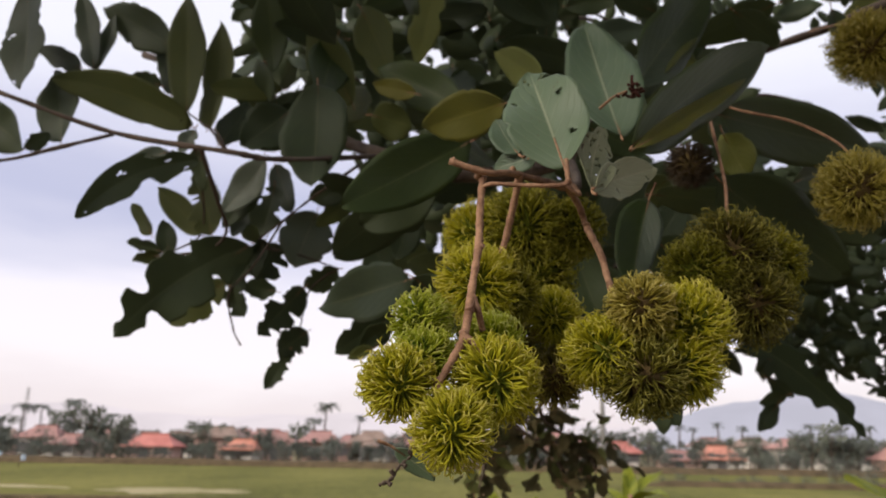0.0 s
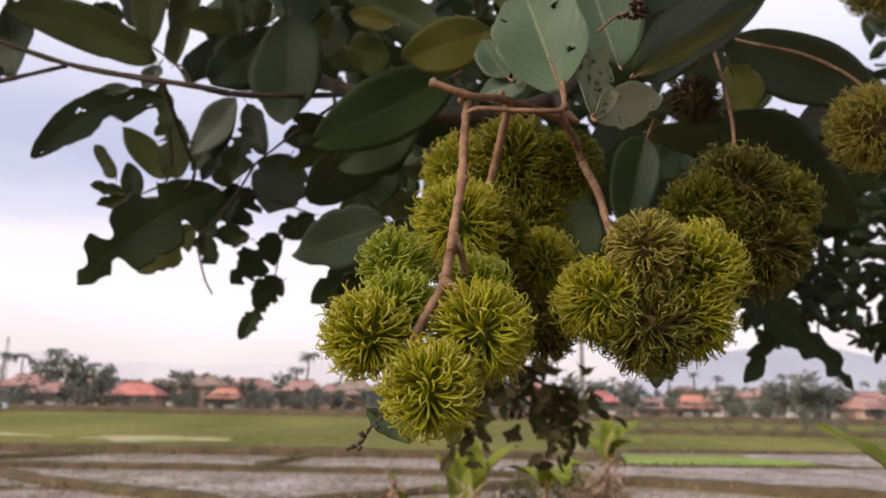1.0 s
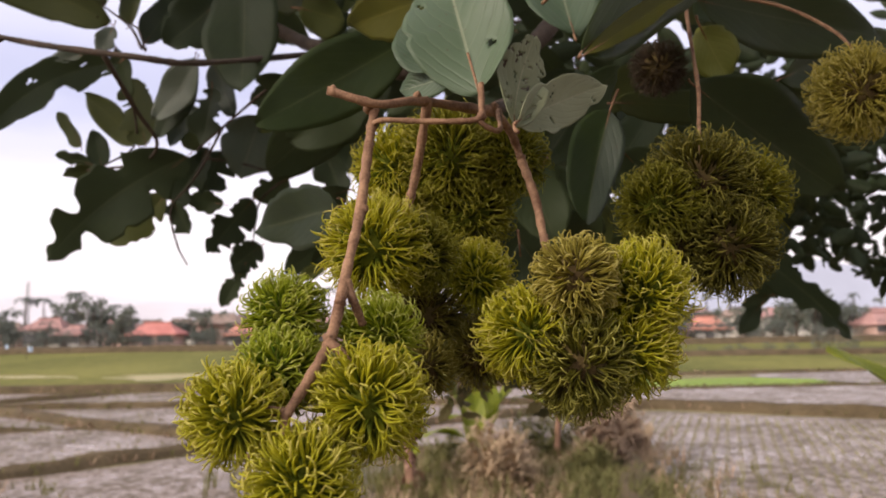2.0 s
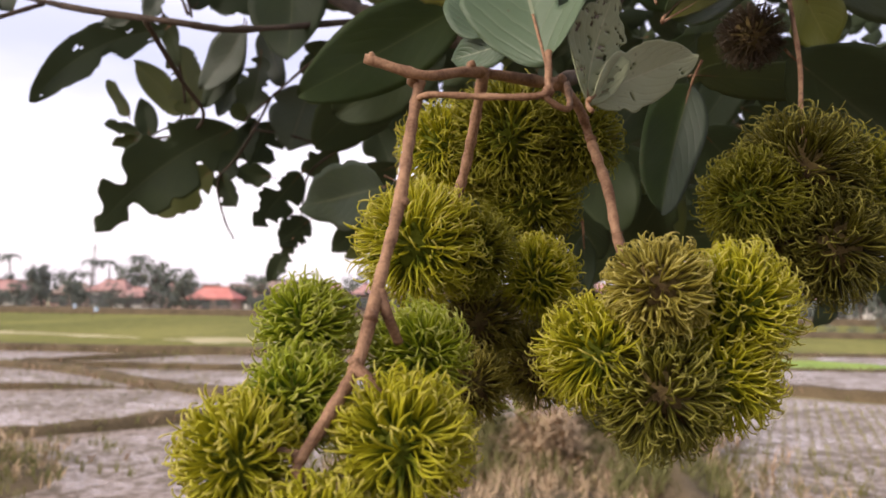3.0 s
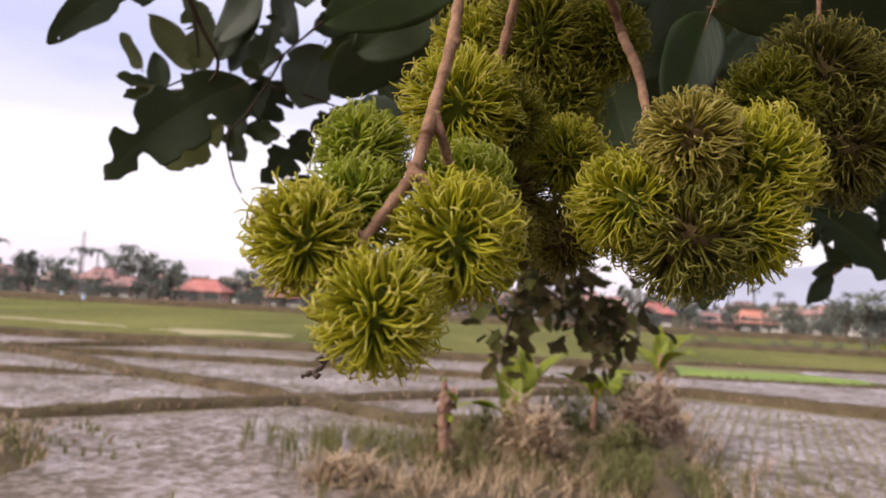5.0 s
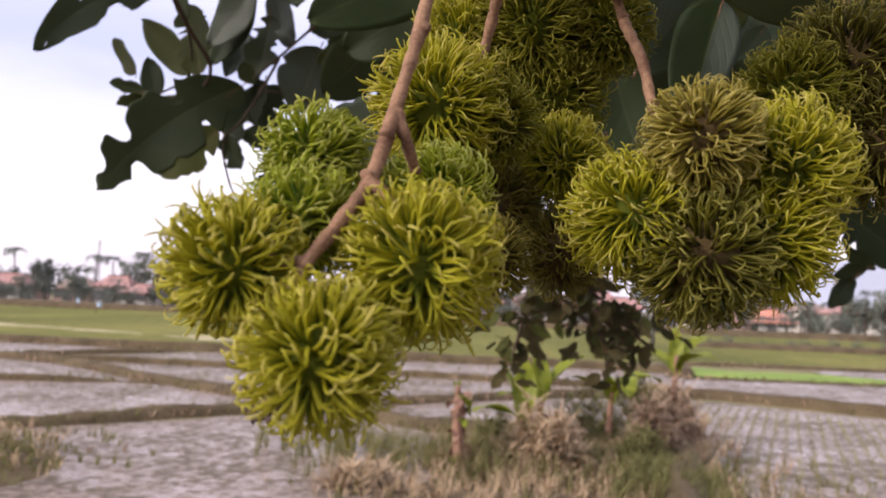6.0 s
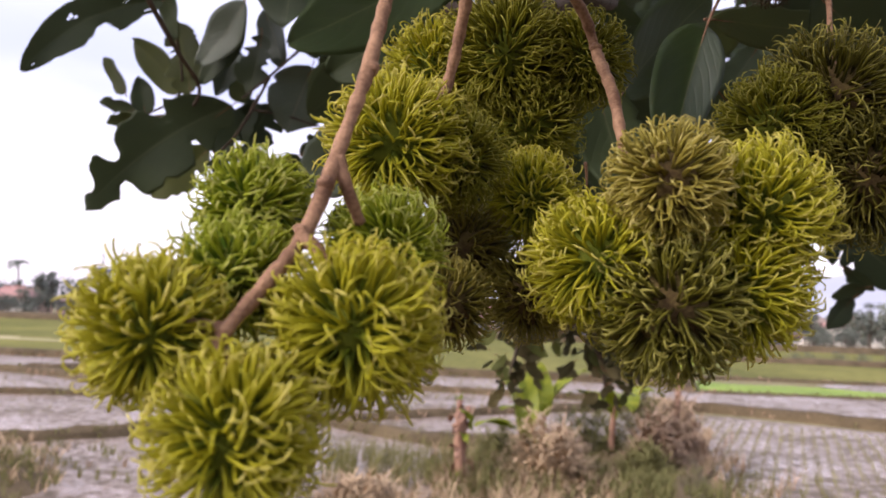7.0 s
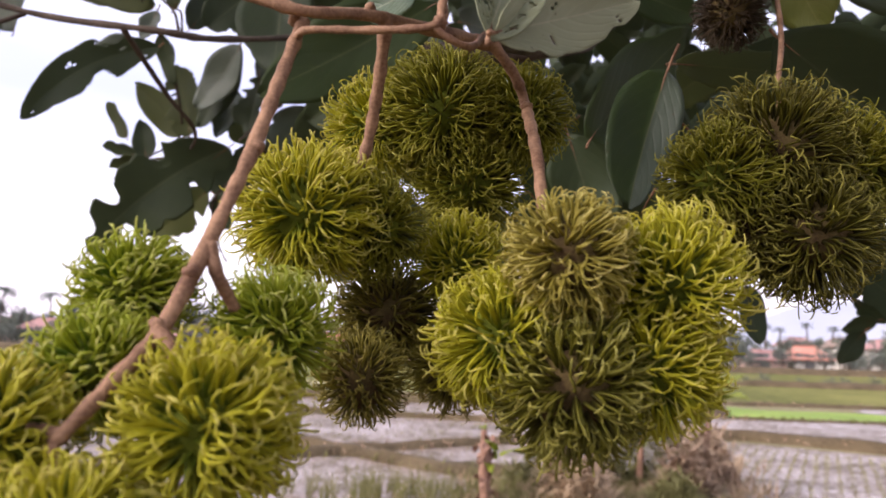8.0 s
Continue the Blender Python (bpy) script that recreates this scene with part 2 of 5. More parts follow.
STALK = rough_mat("reddish_stalk", (0.16, 0.08, 0.055), (0.32, 0.19, 0.13), 8.0, 0.8, 60.0, 0.3, 0.003)


def water_mat():
    m, nt, bsdf = material("shallow_paddy_water")
    patch = noise_of(nt, 0.7, 6.0)
    fine = noise_of(nt, 9.0, 7.0)
    clod = node(nt, "ShaderNodeTexVoronoi", Scale=3.4)
    co = nt.nodes.new("ShaderNodeTexCoord")
    nt.links.new(co.outputs["Object"], clod.inputs["Vector"])
    both = maths(nt, "ADD", maths(nt, "MULTIPLY", patch, 0.4), maths(nt, "MULTIPLY", fine, 0.6))
    wet = maths(nt, "ADD", both, maths(nt, "MULTIPLY", maths(nt, "SUBTRACT", clod.outputs["Distance"], 0.4), 0.16))
    col = ramp(nt, wet, ((0.40, (0.265, 0.20, 0.165)), (0.50, (0.185, 0.135, 0.105)), (0.60, (0.095, 0.070, 0.044))))
    nt.links.new(col, bsdf.inputs["Base Color"])
    nt.links.new(ramp(nt, wet, ((0.42, (0.22, 0.22, 0.22)), (0.60, (0.7, 0.7, 0.7)))), bsdf.inputs["Roughness"])
    bsdf.inputs["Specular IOR Level"].default_value = 0.28
    bump(nt, bsdf, wet, 0.35, 0.03)
    return m


LEAF_BROWN = leaf_mat("leaf_browned", (0.042, 0.034, 0.013), (0.100, 0.078, 0.030), (0.08, 0.07, 0.04), 0.7, 0.2, 0.15)
FACES["brown"] = (LEAF_BROWN, LEAF_BROWN)
WATER = water_mat()


def roof_mat(name, dark, light):
    m, nt, bsdf = material(name)
    co = nt.nodes.new("ShaderNodeTexCoord")
    wave = node(nt, "ShaderNodeTexWave", Scale=1.6, Distortion=0.4)
    nt.links.new(co.outputs["Object"], wave.inputs["Vector"])
    patch = noise_of(nt, 0.7, 6.0)
    col = ramp(nt, patch, ((0.35, dark), (0.65, light)))
    nt.links.new(col, bsdf.inputs["Base Color"])
    bsdf.inputs["Roughness"].default_value = 0.85
    bump(nt, bsdf, wave.outputs["Fac"], 0.6, 0.06)
    return m


ROOF_ORANGE = roof_mat("orange_roof_tile", (0.44, 0.165, 0.115), (0.56, 0.25, 0.175))
ROOF_VIVID = roof_mat("bright_red_roof_tile", (0.40, 0.125, 0.105), (0.52, 0.20, 0.165))
ROOF_RED = roof_mat("red_roof_tile", (0.29, 0.15, 0.135), (0.40, 0.22, 0.195))
ROOF_BROWN = roof_mat("weathered_roof_tile", (0.18, 0.12, 0.095), (0.29, 0.21, 0.17))
PLASTER = rough_mat("pale_plaster", (0.48, 0.43, 0.38), (0.70, 0.66, 0.60), 0.5, 0.9, 5.0, 0.2, 0.01)
PLASTER_ROSE = rough_mat("rosy_plaster", (0.38, 0.24, 0.20), (0.55, 0.38, 0.33), 0.5, 0.9, 5.0, 0.2, 0.01)
OPENING = rough_mat("dark_pane", (0.10, 0.09, 0.09), (0.17, 0.16, 0.16), 1.0, 0.25)
# Village foliage is greyed and lightened, so its colour carries the distance haze.
FAR_LEAF_HAZED = rough_mat("far_foliage_hazed", (0.10, 0.112, 0.088), (0.175, 0.185, 0.145), 0.8, 0.8, 5.0, 0.2, 0.02)
FAR_LEAF_DARK_HAZED = rough_mat("far_foliage_dark_hazed", (0.075, 0.085, 0.072), (0.13, 0.14, 0.118), 0.8, 0.8, 5.0, 0.2, 0.02)
CONCRETE = rough_mat("grey_concrete", (0.16, 0.15, 0.14), (0.28, 0.27, 0.26), 1.0, 0.8)
BLUE_CLOTH = rough_mat("blue_cloth", (0.30, 0.40, 0.52), (0.42, 0.50, 0.62), 3.0, 0.7)


# ---- builders ----
def link_mesh(name, verts, faces, mats, parent=None, label="", uvs=None, face_mats=None, smooth=True):
    me = bpy.data.meshes.new(name)
    me.from_pydata([tuple(v) for v in verts], [], [tuple(f) for f in faces])
    for m in (mats if isinstance(mats, (list, tuple)) else [mats]):
        me.materials.append(m)
    if face_mats is not None:
        me.polygons.foreach_set("material_index", np.asarray(face_mats, dtype=np.int32))
    if uvs is not None:
        layer = me.uv_layers.new(name="UVMap")
        idx = np.empty(len(me.loops), dtype=np.int32)
        me.loops.foreach_get("vertex_index", idx)
        layer.data.foreach_set("uv", np.asarray(uvs, dtype=np.float32)[idx].ravel())
    if smooth:
        me.polygons.foreach_set("use_smooth", np.ones(len(me.polygons), dtype=bool))
    me.update()
    ob = new(name, me)
    if parent is not None:
        ob.parent = parent
    if label:
        ob["label"] = label
    return ob


def part(name, bm, mat, parent, label="", smooth=False):
    me = bpy.data.meshes.new(name)
    bm.to_mesh(me)
    bm.free()
    for m in (mat if isinstance(mat, (list, tuple)) else [mat]):
        me.materials.append(m)
    if smooth:
        me.polygons.foreach_set("use_smooth", np.ones(len(me.polygons), dtype=bool))
    ob = new(name, me)
    if parent is not None:
        ob.parent = parent
    if label:
        ob["label"] = label
    return ob


def thing(name, place, label, category, group="", kind=""):
    ob = new(name)
    ob.empty_display_size = 0.02
    ob.location = place
    return tagged(ob, label, category, group, kind)


def smooth_line(points, steps=6):
    """Catmull-Rom through the points."""
    p = [Vector(q) for q in points]
    if len(p) < 3:
        return [p[0].lerp(p[-1], i / steps) for i in range(steps + 1)]
    p = [2 * p[0] - p[1]] + p + [2 * p[-1] - p[-2]]
    out = []
    for i in range(1, len(p) - 2):
        a, b, c, d = p[i - 1:i + 3]
        for k in range(steps):
            t = k / steps
            out.append(0.5 * (2 * b + (c - a) * t + (2 * a - 5 * b + 4 * c - d) * t * t + (3 * b - a - 3 * c + d) * t ** 3))
    out.append(p[-2])
    return out


def tube_data(line, r0, r1, sides=8, knots=0.0, seed=0):
    rnd = random.Random(seed)
    verts, faces = [], []
    up = Vector((0.13, 0.31, 0.94))
    for i, q in enumerate(line):
        d = (line[min(i + 1, len(line) - 1)] - line[max(i - 1, 0)]).normalized()
        s = d.cross(up)
        s = s.normalized() if s.length > 1e-4 else d.orthogonal().normalized()
        u = s.cross(d)
        f = i / (len(line) - 1)
        r = (r0 + (r1 - r0) * f) * (1 + knots * rnd.uniform(-0.5, 1.0))
        for k in range(sides):
            a = 2 * math.pi * k / sides
            verts.append(q + (s * math.cos(a) + u * math.sin(a)) * r)
    n = len(line)
    for i in range(n - 1):
        for k in range(sides):
            k2 = (k + 1) % sides
            faces.append((i * sides + k, i * sides + k2, (i + 1) * sides + k2, (i + 1) * sides + k))
    faces.append(tuple(range(sides - 1, -1, -1)))
    faces.append(tuple((n - 1) * sides + k for k in range(sides)))
    return verts, faces


def tube(name, points, r0, r1, mat, parent, label="", sides=8, steps=6, knots=0.0, seed=0):
    base = parent.location if parent is not None else Vector((0, 0, 0))
    line = [q - base for q in smooth_line(points, steps)]
    v, f = tube_data(line, r0, r1, sides, knots, seed)
    return link_mesh(name, v, f, mat, parent, label)


def leaf_grid(length, width, bend, fold, rag, holes, seed, rows=14, half=5, wave=0.06, thick=0.0006, droop=0.0, sweep=0.0, curled=None, bites=0):
    """A blade along +Y with its front face towards -Z: two skins closed at the rim."""
    rnd = random.Random(seed)
    cols = 2 * half + 1
    ph = rnd.uniform(0, 6.28)
    eaten = bites if isinstance(bites, list) else [(rnd.uniform(0.12, 0.95), rnd.choice((-1, 1)), rnd.uniform(0.025, 0.075), rnd.uniform(0.2, 0.75)) for b in range(bites)]
    pts, uv = [], []
    ang, cy, cz = 0.0, 0.0, 0.0
    for i in range(rows + 1):
        s = i / rows
        prof = math.sin(math.pi * min(1.0, s ** 0.86 * 0.985 + 0.012)) ** 0.66
        for j in range(cols):
            c = (j - half) / half
            edge = 1.0
            if rag and abs(c) > 0.55:
                edge = 1 - rag * max(0.0, noise.noise((s * 4.5 + seed * 1.7, math.copysign(3, c), seed * 0.37)) + 0.6 * noise.noise((s * 11 + seed, math.copysign(5, c), 2.0))) * (abs(c) - 0.55) / 0.45 * 1.6
            for s0, side, reach, deep in eaten:
                if c * side > 0:
                    edge *= 1 - deep * math.exp(-((s - s0) / reach) ** 4) * min(1.0, abs(c) * 1.6)
            x = c * prof * width / 2 * edge * (0.55 if curled is not None and c > 0 else 1.0)
            z = -abs(x) * (curled if curled is not None and c > 0 else fold) + wave * width * abs(c) * math.sin(s * 9 + ph + (2 if c > 0 else 0)) - droop * x * x / max(width, 1e-6)
            pts.append(Vector((x + sweep * length * 4 * s * (1 - s), cy - z * math.sin(ang), cz + z * math.cos(ang))))
            uv.append((0.5 + c / 2, s))
        step = length / rows
        ang += bend / rows
        cy += step * math.cos(ang)
        cz -= step * math.sin(ang)
    gap = set()
    for h in range(holes):
        i0, j0 = rnd.randint(3, rows - 4), rnd.choice([k for k in range(1, cols - 2) if abs(k - half) > 1])
        gap.add((i0, j0))
        for g in range(rnd.randint(0, 3)):
            gap.add((i0 + rnd.randint(-1, 1), min(cols - 2, max(1, j0 + rnd.randint(-1, 1)))))
    n = len(pts)
    lower = [p + Vector((0, 0, thick)) for p in pts]
    faces, mats, rim = [], [], {}
    for i in range(rows):
        for j in range(cols - 1):
            if (i, j) in gap:
                continue
            a, b, c2, d = i * cols + j, i * cols + j + 1, (i + 1) * cols + j + 1, (i + 1) * cols + j
            faces.append((a, d, c2, b))
            over = curled is not None and j >= half
            mats.append(1 if over else 0)
            faces.append((a + n, b + n, c2 + n, d + n))
            mats.append(0 if over else 1)
            for e in ((a, b), (b, c2), (c2, d), (d, a)):
                key = (min(e), max(e))
                rim[key] = None if key in rim else e
    for e in rim.values():
        if e:
            faces.append((e[0], e[1], e[1] + n, e[0] + n))
            mats.append(0)
    return pts + lower, faces, mats, uv + uv


def aim(base, tip, tilt, front=(-0.06, -0.88, -0.47)):
    """A turn that lays +Y from base to tip with -Z towards front, tilted about its length."""
    y = (Vector(tip) - Vector(base)).normalized()
    f = Vector(front)
    f = f - y * f.dot(y)
    f = f.normalized() if f.length > 1e-3 else y.orthogonal().normalized()
    z = -f
    x = y.cross(z)
    m = Matrix((x, y, z)).transposed()
    return m @ Matrix.Rotation(tilt, 3, "Y")


LEAF_SEED = [0]


def leaf(base, tip, width, kind, bend=0.25, fold=0.2, tilt=None, rag=0.0, holes=0, petiole=0.012, owner=None, sweep=0.0, curled=None, bites=0):
    """One leaf with its stalk, as a part of the tree."""
    LEAF_SEED[0] += 1
    seed = LEAF_SEED[0]
    rnd = random.Random(seed * 31)
    if tilt is None:
        tilt = rnd.uniform(-0.45, 0.45)
    owner = owner or TREE
    rag = rag or rnd.choice((0.0, 0.12, 0.25))
    b, t = Vector(base), Vector(tip)
    length = (t - b).length * (1 + bend * bend / 24)
    v, f, mats, uv = leaf_grid(length, width, bend, fold, rag, holes, seed, *((44, 11) if holes or bites or (rag > 0.4 and length > 0.09) else (18, 5) if length > 0.06 else (12, 4)), sweep=sweep, curled=curled, bites=bites)
    stalk, sf = tube_data([Vector((0, -petiole * (1 - k / 3), 0.0003 - 0.25 * petiole * (1 - k / 3) ** 2)) for k in range(4)] + [Vector((0, length * 0.25, -0.0002))], 0.0013, 0.0007, 5)
    n = len(v)
    v, uv = v + stalk, uv + [(0.5, 0.0)] * len(stalk)
    f = f + [tuple(i + n for i in q) for q in sf]
    mats = mats + [2] * len(sf)
    turn = aim(b, t, tilt)
    turn = turn @ Matrix.Rotation(bend / 2, 3, "X")
    ob = link_mesh("leaf", v, f, [*FACES[kind], TWIG], owner, "", uv, mats)
    ob.matrix_local = Matrix.Translation(b - owner.location) @ turn.to_4x4()
    return ob


def fruit(center, size, pole, hair, rind, label, seed, wild=1.0, loose=0.0):
    """A young rambutan of that outer radius: a round rind and thick soft hairs that part at the pole and hook at their tips."""
    rnd = random.Random(seed)
    c = Vector(center)
    ob = thing("rambutan_fruit", c, label, "fruit", "rambutan fruits on the tree")
    axis = Vector(pole).normalized()
    core = size * (0.62 - 0.08 * loose)
    bm = bmesh.new()
    bmesh.ops.create_icosphere(bm, subdivisions=3, radius=core)
    for v in bm.verts:
        d = v.co.dot(axis)
        v.co += axis * d * 0.12
        v.co *= 1 + 0.05 * noise.noise(v.co * 180 + Vector((seed, 0, 0)))
    part("rind", bm, rind, ob, smooth=True)
    verts, faces, uv = [], [], []
    segs, sides = 8, 4 if loose > 0.3 else 3
    count = int(700 * (1 + 0.12 * loose) * (size / 0.025) ** (1.3 if size < 0.025 else 0.95))
    twist = rnd.uniform(-1, 1)
    for i in range(count):
        zf = 1 - 2 * (i + 0.5) / count
        a = i * 2.399963 + rnd.uniform(-0.3, 0.3)
        r = math.sqrt(1 - zf * zf)
        n = Vector((r * math.cos(a), r * math.sin(a), zf))
        n = (n + Vector((rnd.gauss(0, 1), rnd.gauss(0, 1), rnd.gauss(0, 1))) * 0.05).normalized()
        off = math.acos(max(-1.0, min(1.0, n.dot(axis))))
        away = n * n.dot(axis) - axis
        away = away.normalized() if away.length > 1e-3 else n.orthogonal().normalized()
        swirl = n.cross(away)
        tuft = noise.noise(n * 2.6 + Vector((seed * 3.1, 0, 0)))
        side = (away + swirl * (0.2 * twist + 0.7 * tuft + rnd.gauss(0, 0.22))).normalized()
        lean = rnd.gauss(0.10, 0.23) + 0.10 * loose + 0.12 * math.exp(-(off / 0.5) ** 2)
        length = size * (0.56 + 0.20 * loose) * rnd.uniform(0.80, 1.2)
        bend = wild * (rnd.gauss(2.7 + 0.4 * loose, 0.6) if rnd.random() < 0.88 else rnd.uniform(0.6, 1.6))
        hook = rnd.uniform(0.38 - 0.06 * loose, 0.66 - 0.08 * loose)
        comb = noise.noise_vector(n * 2.2 + Vector((seed * 1.7, 5, 0)))
        bent = away * rnd.gauss(0.45 + 0.2 * loose, 0.5) + comb * 1.3 + swirl * rnd.gauss(0, 0.55) + Vector((0, 0, rnd.gauss(0.05, 0.3)))
        waver, phase = rnd.uniform(0.05, 0.34), rnd.uniform(0, 6.28)
        q = n * core * (1 + 0.12 * n.dot(axis) ** 2) * 0.97
        base_i = len(verts)
        girth = max(0.00043, min(0.00078, (0.00051 + 0.0020 * (size - 0.024)) * rnd.uniform(0.85, 1.15))) * (1 + 0.15 * loose)
        out = (n + side * lean).normalized()
        for k in range(segs + 1):
            s = 1 - (1 - k / segs) ** 1.45
            d = (out + swirl * waver * math.sin(phase + 3.4 * s) + Vector((0, 0, -0.2)) * s).normalized()
            turn_to = bent - d * bent.dot(d)
            phi = bend * max(0.0, (s - hook) / (1 - hook)) ** 1.25 + 0.25 * s
            d = d * math.cos(phi) + turn_to.normalized() * math.sin(phi)
            u = d.cross(swirl)
            u = u.normalized() if u.length > 1e-3 else d.orthogonal().normalized()
            w = d.cross(u)
            thick = girth * (1.2 - 0.68 * s)
            if k == segs:
                thick *= 0.5
            for m in range(sides):
                t = 2 * math.pi * m / sides
                verts.append(q + u * math.cos(t) * thick + w * math.sin(t) * thick)
                uv.append((m / sides, s))
            q = q + d * length * ((1 - k / segs) ** 1.45 - (1 - min(1.0, (k + 1) / segs)) ** 1.45)
        for k in range(segs):
            for m in range(sides):
                m2 = (m + 1) % sides
                b0 = base_i + k * sides
                faces.append((b0 + m, b0 + m2, b0 + sides + m2, b0 + sides + m))
        top = base_i + segs * sides
        faces.append(tuple(top + m for m in range(sides)))
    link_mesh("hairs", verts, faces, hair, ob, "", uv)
    return ob


# ---- ground and fields ----
def sheet(name, corners, z, mat, label, cuts=0, kind="structure", category="field", jag=0.22):
    bm = bmesh.new()
    if not cuts:
        edge = smooth_line([(x, y, 0) for x, y in (*corners, corners[0])], 7)[:-1]
        corners = [(q.x + jag * 2 * noise.noise((q.x * 0.7, q.y * 0.7, 3)), q.y + jag * noise.noise((q.x * 0.9, q.y * 0.9, 7))) for q in edge]
    vs = [bm.verts.new((x, y, z)) for x, y in corners]
    bm.faces.new(vs)
    if cuts:
        bmesh.ops.subdivide_edges(bm, edges=bm.edges[:], cuts=cuts, use_grid_fill=True)
        for v in bm.verts:
            v.co.z += 0.03 * noise.noise((v.co.x * 0.4, v.co.y * 0.4, 1.3))
    bmesh.ops.recalc_face_normals(bm, faces=bm.faces[:])
    if bm.faces[0].normal.z < 0:
        bmesh.ops.reverse_faces(bm, faces=bm.faces[:])
    ob = part(name, bm, mat, None)
    return tagged(ob, label, category, "", kind)


bm = bmesh.new()
bmesh.ops.create_grid(bm, x_segments=60, y_segments=60, size=1.0)
for v in bm.verts:
    v.co = Vector((3800 * v.co.x * abs(v.co.x) ** 2, 10 + 4000 * v.co.y * abs(v.co.y) ** 2, 0))
tagged(part("ground", bm, MUD, None), "wide muddy brown plain of paddy land", "ground", "", "structure")


DYKE_LINES = []


def dyke(points, width, height, label="low grassy earth dyke between the paddies"):
    line = smooth_line([(x, y, 0) for x, y in points], 10)
    prof = [(-1.0, -0.05), (-0.6, 0.55), (-0.25, 0.95), (0.25, 1.0), (0.6, 0.5), (1.0, -0.05)]
    verts, faces = [], []
    for i, q in enumerate(line):
        d = line[min(i + 1, len(line) - 1)] - line[max(i - 1, 0)]
        s = Vector((-d.y, d.x, 0)).normalized()
        end = min(1.0, min(i, len(line) - 1 - i) / 2.0)
        for k, (u, h) in enumerate(prof):
            j = noise.noise((q.x * 1.3 + k, q.y * 1.3, k * 2.0))
            verts.append(q + s * u * width / 2 * (1 + 0.35 * j) + Vector((0, 0, h * height * (1 + 0.35 * j) * end - 0.02)))
    m = len(prof)
    for i in range(len(line) - 1):
        for k in range(m - 1):
            faces.append((i * m + k, i * m + k + 1, (i + 1) * m + k + 1, (i + 1) * m + k))
    ob = link_mesh("dyke", verts, faces, DYKE)
    DYKE_LINES.append((line, width, height))
    return tagged(ob, label, "dyke", "paddy dykes", "structure")


sheet("green_field", [(-95, 27.5), (4.5, 27.5), (14, 78), (-140, 78)], 0.03, FIELD, "broad dull green grassy field", 12)
sheet("stubble_strip", [(-16.0, 34.2), (-12.5, 32.2), (-9.8, 33.6), (-9.0, 35.6), (-12.0, 36.6), (-15.0, 36.0)], 0.05, STUBBLE, "pale dry stubble strip in the green field", jag=1.6)
sheet("stubble_strip", [(-34, 39.5), (-26, 37.0), (-18.5, 35.0), (-18.0, 36.2), (-26, 38.8), (-34, 42.0)], 0.05, STUBBLE, "long pale dry strip across the green field", jag=0.9)
sheet("stubble_strip", [(-32, 28.6), (-20, 28.2), (-15.2, 28.0), (-16.0, 29.4), (-22, 30.2), (-32, 31)], 0.05, STUBBLE, "pale dry stubble strip along the field edge", jag=1.2)
sheet("seedling_bed", [(5.8, 25.6), (8.6, 25.4), (12.2, 25.9), (12.6, 27.6), (10.6, 29.0), (8.0, 28.6), (6.4, 29.6)], 0.06, BRIGHT, "bright green rice seedling bed", jag=0.5)
sheet("right_field", [(6.2, 33), (60, 33), (110, 48.5), (8.0, 48.5)], 0.036, FIELD, "dull green grass strip behind the paddies", 10)
sheet("far_right_field", [(8, 50), (110, 50), (140, 78), (12, 78)], 0.040, FIELD, "dull green grass field before the village", 10)
water_sheets = []
for corners in ([(-30, 20.3), (-15.5, 21.3), (-11.5, 25.8), (-30, 26.6)], [(-14.5, 21.0), (-5.6, 21.4), (-4.6, 26.0), (-10.6, 26.2)], [(-5.0, 21.6), (4.2, 20.6), (4.8, 26.4), (-4.0, 26.2)],
                [(-15.0, 15.0), (-8.3, 16.9), (-14.6, 20.6), (-28, 19.6)], [(-7.2, 17.0), (-3.3, 14.7), (-0.6, 16.6), (-5.2, 21.0), (-13.2, 20.7)],
                [(-0.2, 17.0), (3.2, 19.2), (4.0, 20.2), (-4.6, 21.1)], [(-13.0, 12.8), (-5.6, 13.0), (-4.0, 14.2), (-7.8, 16.3), (-15.0, 14.6)],
                [(-12.0, 9.0), (-6.7, 10.8), (-3.4, 13.6), (-1.4, 12.4), (-0.8, 8.6), (-6.0, 5.0)], [(-1.0, 12.6), (2.2, 13.5), (2.8, 18.2), (-2.8, 14.3)],
                [(-12.5, 14.0), (-9.6, 9.6), (-7.0, 11.2), (-5.6, 12.8), (-8.6, 15.0), (-13, 14.8)], [(2.6, 7.0), (16, 7.0), (14, 13.5), (8.2, 16.6), (4.6, 18.4), (3.5, 17.6)], [(5.2, 20.6), (8.8, 18.6), (16.5, 14.8), (40, 18), (40, 24.6), (5.6, 24.3)],
                [(13.8, 25.6), (44, 26), (50, 32), (14.2, 31.5)]):
    water_sheets.append(1)
    sheet("paddy_water", corners, 0.014 + 0.0025 * len(water_sheets), WATER, "flooded muddy paddy plot with shallow grey water", category="paddy")
dyke([(-30, 19.9), (-15, 20.9), (-7.6, 16.7), (-3.5, 14.2), (-1.3, 12.7), (1.6, 13.0)], 0.57, 0.22)
dyke([(-9.6, 8.9), (-6.8, 10.9), (-5.3, 12.7), (-3.5, 14.1), (-0.3, 16.8), (3.4, 19.4), (5.0, 20.4)], 0.46, 0.20)
dyke([(-16, 14.6), (-8.0, 16.6)], 0.38, 0.18)
dyke([(-15, 20.9), (-5.4, 21.2), (4.6, 20.4)], 0.42, 0.20)
dyke([(-15.2, 20.9), (-11, 26.0)], 0.38, 0.18)
dyke([(-5.4, 21.2), (-4.2, 26.4)], 0.38, 0.18)
